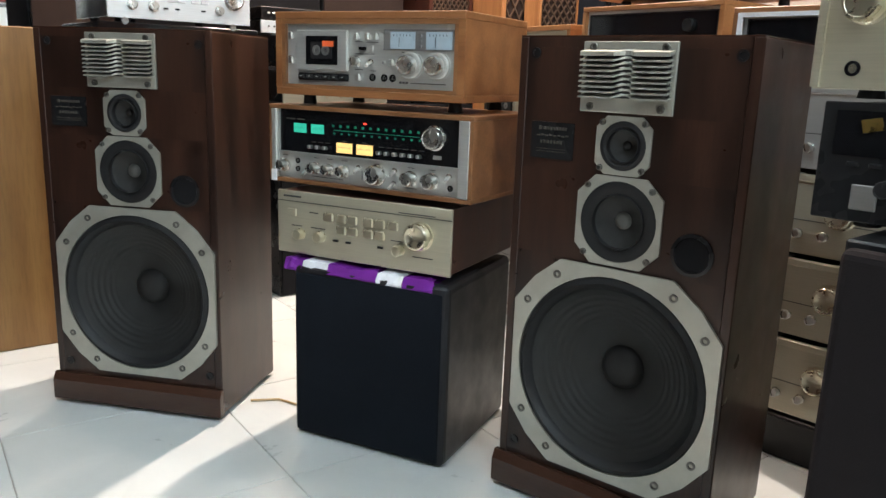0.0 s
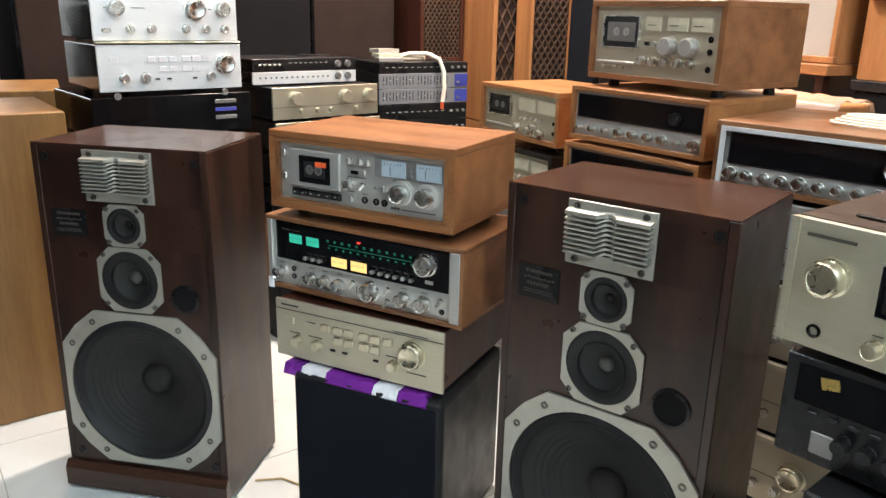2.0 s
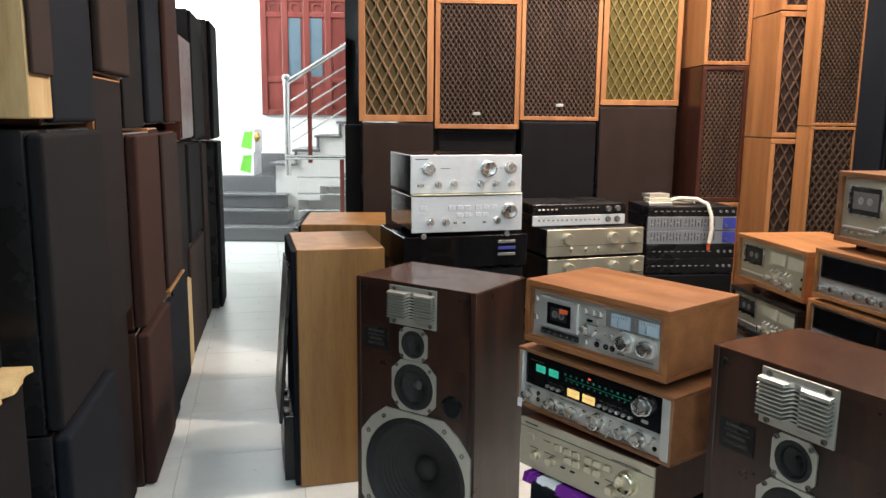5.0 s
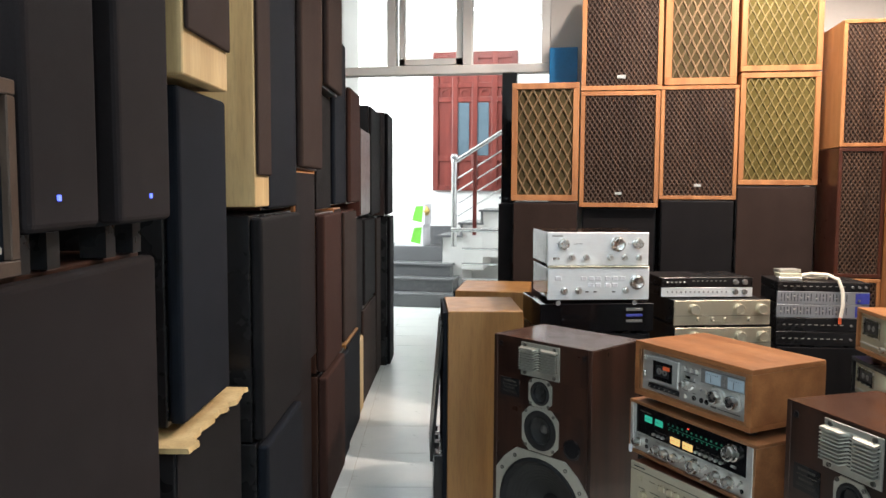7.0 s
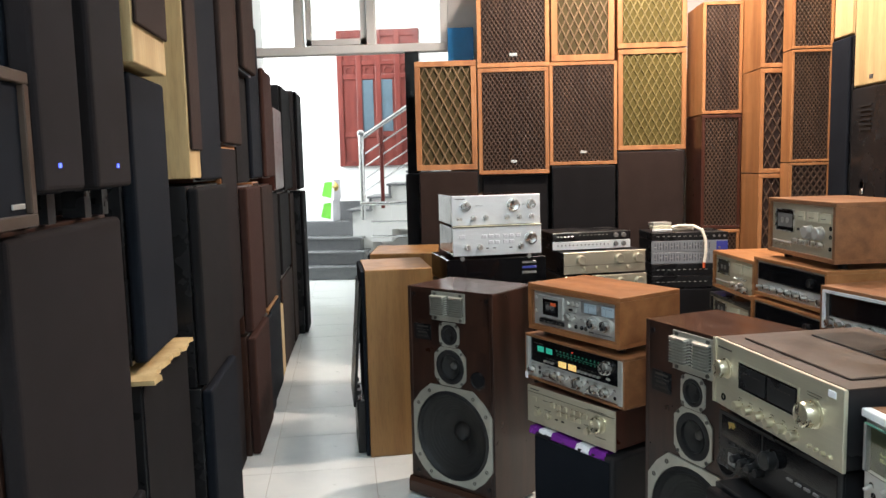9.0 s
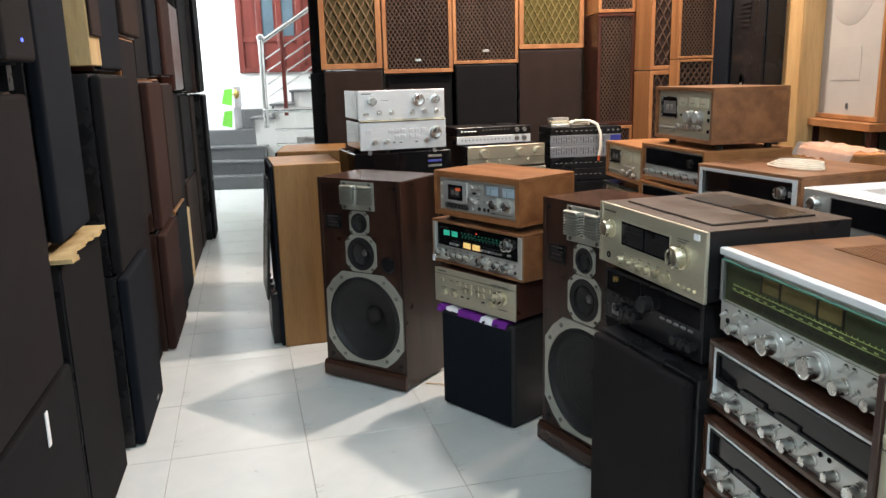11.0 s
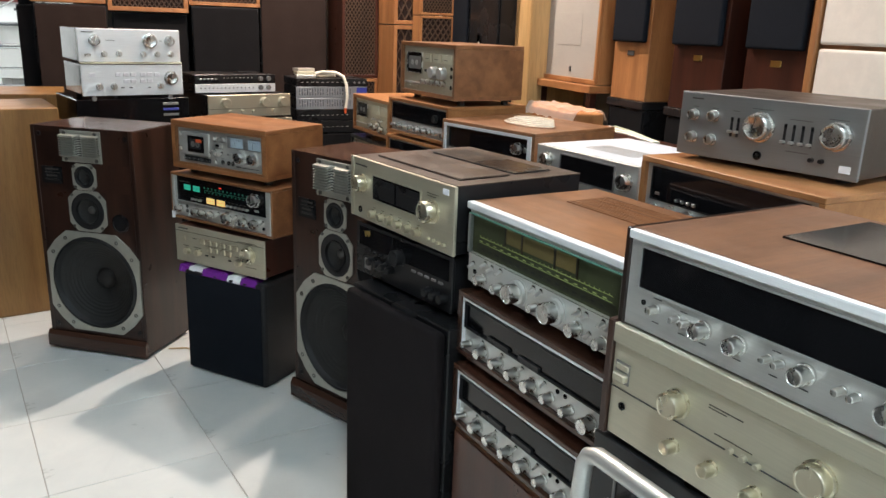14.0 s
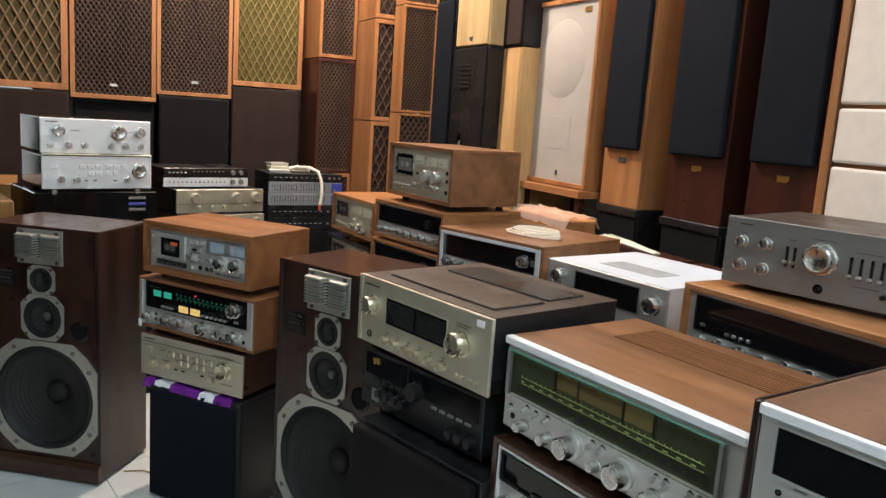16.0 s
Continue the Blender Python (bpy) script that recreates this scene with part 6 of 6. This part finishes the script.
# big pale monitor on its stand
ym = box_speaker(2.395, 2.492, 1.115, RX, 0.535, 0.905, 0.38, M["teak"], M["fgrey"], "large teak loudspeaker with pale grey cloth on a stand", frame_t=0.022, badge=(0.40, 0.83, 0.055, 0.024), badge_mat=M["gold"])
part("woofer_outline", Mesh().spin([(0.19, 0.0118), (0.185, 0.0105), (0.001, 0.0100)], n=48), M["fgrey"], ym, smooth=True, at=(0.25, 0, 0.62))
part("horn_outline", Mesh().box(0.13, 0.36, 0.0105, 0.012, 0.18, 0.34, 0.0005, 1), M["fgrey"], ym)
part("badge", Mesh().box(0.27, 0.285, 0.008, 0.012, 0.05, 0.075), M["ink"], ym)
stand = thing("speaker_stand", 2.385, 2.51, 0.86, RX, "orange wooden stand with short legs under the pale loudspeaker", "stand")
part("shelf", Mesh().box(-0.02, 0.57, -0.03, 0.38, 0.215, 0.252, 0.003, 1), M["teak_x"], stand)
for sx in (0.02, 0.50):
    for sy in (0.0, 0.32):
        part("leg", Mesh().box(sx, sx + 0.035, sy, sy + 0.035, 0.0, 0.215, 0.002, 1), M["mahogany"], stand)
box_speaker(2.39, 2.50, 0.0, RX, 0.53, 0.859, 0.38, M["black"], M["fblack"], "black cabinet under the stand", proud=0.01)
# three tall towers with black grilles
for y0, w_, cab, bd in ((1.90, 0.27, "teak", "ink"), (1.462, 0.315, "mahogany", "gold"), (1.034, 0.30, "mahogany", "gold")):
    p = thing("tower_loudspeaker", 2.45, y0, 1.03, RX, ("orange teak" if cab == "teak" else "dark red mahogany") + " tower loudspeaker with long black grille", "loudspeaker", "tower loudspeakers")
    part("cabinet", Mesh().box(0, w_, 0.0, 0.40, 0.035, 1.35, 0.004), M[cab], p)
    part("base", Mesh().box(-0.01, w_ + 0.01, -0.012, 0.41, 0.0, 0.035, 0.003, 1), M["black"], p)
    part("grille", Mesh().box(0.012, w_ - 0.015, -0.028, -0.001, 0.295, 1.33, 0.01, 3), M["fnavy"], p)
    part("badge", Mesh().box(w_ / 2 - 0.022, w_ / 2 + 0.028, -0.004, 0.0, 0.235, 0.258, 0.001, 1), M[bd], p)
    box_speaker(2.455, y0, 0.0, RX, w_ + 0.01, 1.028, 0.40, M["black"], M["fblack"], "black cabinet under a tower loudspeaker", proud=0.01)
# cream panels in a wooden frame
cp = thing("cream_panel_loudspeaker", 2.45, 0.722, 1.02, RX, "wide loudspeaker with cream cloth panels in a wooden frame", "loudspeaker")
part("frame", Mesh().box(0, 0.03, -0.03, 0.30, 0, 1.45, 0.003, 1).box(0.03, 1.0, 0.0, 0.30, 0, 1.45), M["teak"], cp)
for z0, z1 in ((0.0, 0.135), (0.148, 0.318), (0.331, 0.505), (0.518, 1.42)):
    part("panel", Mesh().box(0.036, 0.92, -0.024, -0.002, z0, z1, 0.010, 3), M["cream"], cp)
box_speaker(2.455, 0.722, 0.0, RX, 0.95, 1.018, 0.30, M["black"], M["fblack"], "long black cabinet under the cream panels", proud=0.01)
# low cabinets before the towers, with wrapped goods on top
for y0, w_ in ((2.15, 0.50), (1.62, 0.46), (1.12, 0.42)):
    box_speaker(2.10, y0, 0.0, RX, w_, 0.93, 0.27, M["mahogany"], M["fblack"], "low dark loudspeaker with a red mahogany top", proud=0.012, group="low loudspeakers by the towers")
wr = thing("wrapped_soundbar", 2.13, 2.16, 0.931, RX, "orange wooden bar loudspeaker wrapped in clear plastic", "loudspeaker")
part("bar", Mesh().box(0.02, 0.44, 0.02, 0.18, 0.0, 0.075, 0.012, 3), M["teak_x"], wr)
wm = Mesh()
random.seed(3)
grid = [[wm.bm.verts.new((0.0 + 0.46 * i / 16, -0.005 + 0.19 * j / 8, 0.080 + 0.016 * random.random() - (0.05 if j in (0, 8) else 0))) for j in range(9)] for i in range(17)]
for i in range(16):
    for j in range(8):
        wm.bm.faces.new((grid[i][j], grid[i + 1][j], grid[i + 1][j + 1], grid[i][j + 1]))
ww = part("plastic_wrap", wm, M["wrapm"], wr)
ww.visible_shadow = False
cb = thing("cable_bundle", 2.14, 1.60, 0.935, RX, "bundle of green and white cables on a loudspeaker", "cable")
for k in range(7):
    part("cable", Mesh().tube([(0.0, 0.02 + 0.012 * k, 0.012), (0.10, 0.03 + 0.010 * k, 0.03 + 0.006 * (k % 3)), (0.22, 0.05 + 0.008 * k, 0.028 + 0.004 * (k % 2)), (0.36, 0.09 + 0.004 * k, 0.010)], 0.005, 6), M["cableg"] if k % 2 else M["cablew"], cb, smooth=True)
vc = thing("white_cable", 1.62, 1.17, 1.0325, -70, "coiled white cable on the walnut receiver", "cable")
for k in range(4):
    part("cable_loop", Mesh().tube([(0.11 * math.cos(a_) * (1 - 0.08 * k), 0.05 * math.sin(a_) + 0.008 * k, 0.006 + 0.005 * k) for a_ in [j * math.pi / 10 for j in range(21)]], 0.003, 6), M["cablew"], vc, smooth=True)

# ---- left row of stacked loudspeakers ----


def left_box(s0, s1, z0, z1, cab, cloth, out=0.0, proud=0.03, d=0.38, badge=None, badge_mat=None, extra="", group="stacked loudspeakers along the wall"):
    q = Vector((LEFT[0], LEFT[1], 0)) + LU * s0 + LN * out
    return box_speaker(q.x, q.y, z0, LEFT[2], s1 - s0, z1 - z0, d, M[cab], M[cloth], extra or "dark cloth fronted loudspeaker in a high stack", proud=proud, round_=0.012, badge=badge, badge_mat=badge_mat, group=group, lift=0.10 if cab == "tan" and z0 > 1 else 0.006)


left_box(0.05, 0.70, 0.625, 1.357, "walnut", "fdark", -0.03, 0.04, extra="very wide loudspeaker with brown black cloth in a stack")
lb = left_box(0.06, 0.76, 0.0, 0.62, "black", "fblack", -0.02, 0.03, badge=(0.395, 0.50, 0.022, 0.09), badge_mat=M["label"], extra="wide black loudspeaker with a white paper tag")
mon = left_box(-0.36, 0.152, 1.368, 1.642, "dusty", "fnavy", 0.03, 0.0, 0.3, badge=(0.43, 0.032, 0.05, 0.010), badge_mat=M["alu"], extra="grey framed loudspeaker with dark cloth on the wide one")
for s0, s1, ld in ((0.155, 0.385, 0.081), (0.455, 0.715, 0.137)):
    p = left_box(s0, s1, 1.42, 2.30, "fnavy", "fdark", -0.01, 0.05, extra="tall loudspeaker with brown cloth and a blue pilot light")
    part("pilot_light", Mesh().box(ld, ld + 0.008, -0.053, -0.05, 0.052, 0.061), M["blueled"], p, "lit blue pilot light")
    part("foot", Mesh().box(0.05, 0.09, 0.0, 0.05, -0.06, 0.0), M["black"], p)
    part("foot", Mesh().box(s1 - s0 - 0.09, s1 - s0 - 0.05, 0.0, 0.05, -0.06, 0.0), M["black"], p)
for k, (s0, s1, z0, z1, cab, cloth, out, pr, d) in enumerate((
        (-0.60, -0.05, 0.0, 0.62, "black", "fblack", 0.0, 0.03, 0.38), (-1.2, -0.62, 0.0, 0.9, "black", "fbrown", 0.0, 0.03, 0.38),
        (0.845, 1.225, 0.925, 1.735, "black", "fnavy", -0.02, 0.04, 0.36),
        (0.80, 1.135, 1.745, 2.45, "tan", "fbrown", 0.02, 0.012, 0.36), (1.46, 1.635, 1.432, 2.45, "tan", "fbrown", 0.03, 0.012, 0.36),
        (1.47, 2.08, 0.680, 1.405, "black", "fblack", 0.0, 0.04, 0.38), (1.47, 2.02, 0.0, 0.675, "black", "fnavy", 0.0, 0.04, 0.38),
        (1.66, 2.12, 1.415, 2.5, "black", "fnavy", 0.0, 0.03, 0.38), (2.12, 2.53, 0.74, 1.56, "teak", "fdark", -0.01, 0.004, 0.38),
        (2.09, 2.54, 0.0, 0.735, "teak", "fdark", -0.01, 0.004, 0.38), (2.18, 2.64, 1.57, 2.5, "black", "fbrown", 0.0, 0.03, 0.38),
        (2.58, 3.10, 0.635, 1.375, "walnut", "fred", -0.01, 0.045, 0.38), (3.14, 3.38, 0.60, 1.385, "teak", "fbrown", 0.01, 0.004, 0.38), (2.58, 3.16, 0.0, 0.62, "walnut", "fred", -0.01, 0.045, 0.38), (3.18, 3.40, 0.0, 0.59, "black", "fnavy", 0.02, 0.03, 0.38),
        (2.68, 3.10, 1.385, 1.95, "teak", "fblack", -0.02, 0.012, 0.38), (2.68, 3.12, 1.96, 2.5, "black", "fbrown", 0.01, 0.03, 0.38),
        (3.14, 3.55, 1.40, 2.3, "black", "fnavy", -0.01, 0.03, 0.38), (3.42, 3.98, 0.0, 0.60, "oak", "fnavy", 0.0, 0.012, 0.38),
        (3.42, 3.96, 0.605, 1.36, "mahogany", "fbrown", 0.0, 0.02, 0.38), (3.58, 4.02, 1.40, 2.08, "mahogany", "fred", 0.0, 0.03, 0.38),
        (4.00, 4.26, 0.0, 0.50, "tan", "tan", 0.0, 0.006, 0.38), (4.00, 4.40, 0.505, 1.30, "black", "fblack", -0.02, 0.03, 0.38),
        (4.06, 4.60, 1.31, 1.88, "mahogany", "mahogany", 0.0, 0.01, 0.38), (4.30, 5.10, 0.0, 0.66, "walnut", "fbrown", 0.0, 0.02, 0.38),
        (4.44, 5.10, 0.665, 1.28, "black", "fblack", -0.02, 0.03, 0.38), (4.64, 5.30, 1.29, 2.08, "black", "fblack", 0.0, 0.02, 0.38),
        (5.14, 5.48, 0.0, 1.26, "walnut", "fbrown", 0.0, 0.03, 0.38), (5.34, 5.84, 1.27, 2.10, "black", "fblack", 0.04, 0.03, 0.38),
        (5.50, 5.87, 0.0, 1.26, "black", "fblack", 0.07, 0.03, 0.38))):
    out += (0.0, 0.012, -0.012, 0.018, -0.006)[k % 5]
    wd = s1 - s0
    left_box(s0, s1, z0, z1, "walnut" if cab == "black" and k % 3 == 1 else cab, cloth, out, pr, d, badge=(wd * 0.62, 0.045, 0.045, 0.012) if k % 3 == 0 and cab == "black" else None, badge_mat=M["gunmetal"], extra={"tan": "pale board loudspeaker with dark cloth in a high stack", "teak": "teak edged loudspeaker with black cloth in a high stack", "oak": "oak edged loudspeaker with dark cloth in a high stack", "mahogany": "red mahogany loudspeaker in a high stack"}.get(cab, "dark cloth fronted loudspeaker in a high stack"))
left_box(0.80, 1.335, 0.0, 0.885, "black", "fblack", 0.0, 0.004, extra="black loudspeaker under a bare board")
q = Vector((LEFT[0], LEFT[1], 0)) + LU * 0.77
bb = Mesh()
random.seed(11)
edge_ = [(0.56 * k / 22, -0.020 - 0.016 * random.random() - (0.018 if k < 3 else 0.0)) for k in range(23)]
lo = [bb.bm.verts.new((x_, y_, 0.004 * math.sin(9 * x_))) for x_, y_ in edge_] + [bb.bm.verts.new((0.56, 0.36, 0.0)), bb.bm.verts.new((0.0, 0.36, 0.0))]
hi = [bb.bm.verts.new((v.co.x, v.co.y + 0.002, v.co.z + 0.013)) for v in lo]
bb.bm.faces.new(lo[::-1])
bb.bm.faces.new(hi)
for k in range(len(lo)):
    bb.bm.faces.new((lo[k], lo[(k + 1) % len(lo)], hi[(k + 1) % len(lo)], hi[k]))
solo("cardboard_sheet", bb, M["tan"], "pale torn cardboard sheet on a black loudspeaker", "cardboard", m=pose(q.x, q.y, 0.890, 0, 0, 99.1))

# ---- unseen ceiling tubes, added to go with the fill lamps ----
for tx, ty, ta in FILL_TUBES:
    p = thing("tube_lamp", tx, ty, CEIL - 0.12, ta, "unseen white tube lamp added under the ceiling", "lamp", "ceiling tube lamps")
    part("housing", Mesh().box(-0.62, 0.62, -0.04, 0.04, 0.05, 0.12, 0.006), M["ceil"], p)
    part("tube", Mesh().tube([(-0.6, 0, 0.028), (0.6, 0, 0.028)], 0.014, 12), M["tubeglow"], p, smooth=True)

# ---- floor tiles ----
TILE = 0.5
tile_mesh = Mesh().box(-TILE / 2 + 0.0014, TILE / 2 - 0.0014, -TILE / 2 + 0.0014, TILE / 2 - 0.0014, -0.010, 0.0, 0.0012, 1).data("tile", M["tile"])
TA = radians(10.6)
tu, tv = Vector((math.cos(TA), math.sin(TA), 0)), Vector((-math.sin(TA), math.cos(TA), 0))
origin = Vector((-0.112, 1.433, 0))
for i in range(-7, 10):
    for j in range(-10, 18):
        c = origin + tu * (i + 0.5) * TILE + tv * (j + 0.5) * TILE
        left = -0.545 - 0.16 * c.y
        if left - 0.30 < c.x < (1.9 if c.y < 4.5 else 0.3) and -2.9 < c.y < 8.75:
            part("tile", tile_mesh, None, floor_ob, at=Matrix.Translation(c) @ pose(0, 0, 0, 0, 0, 10.6))
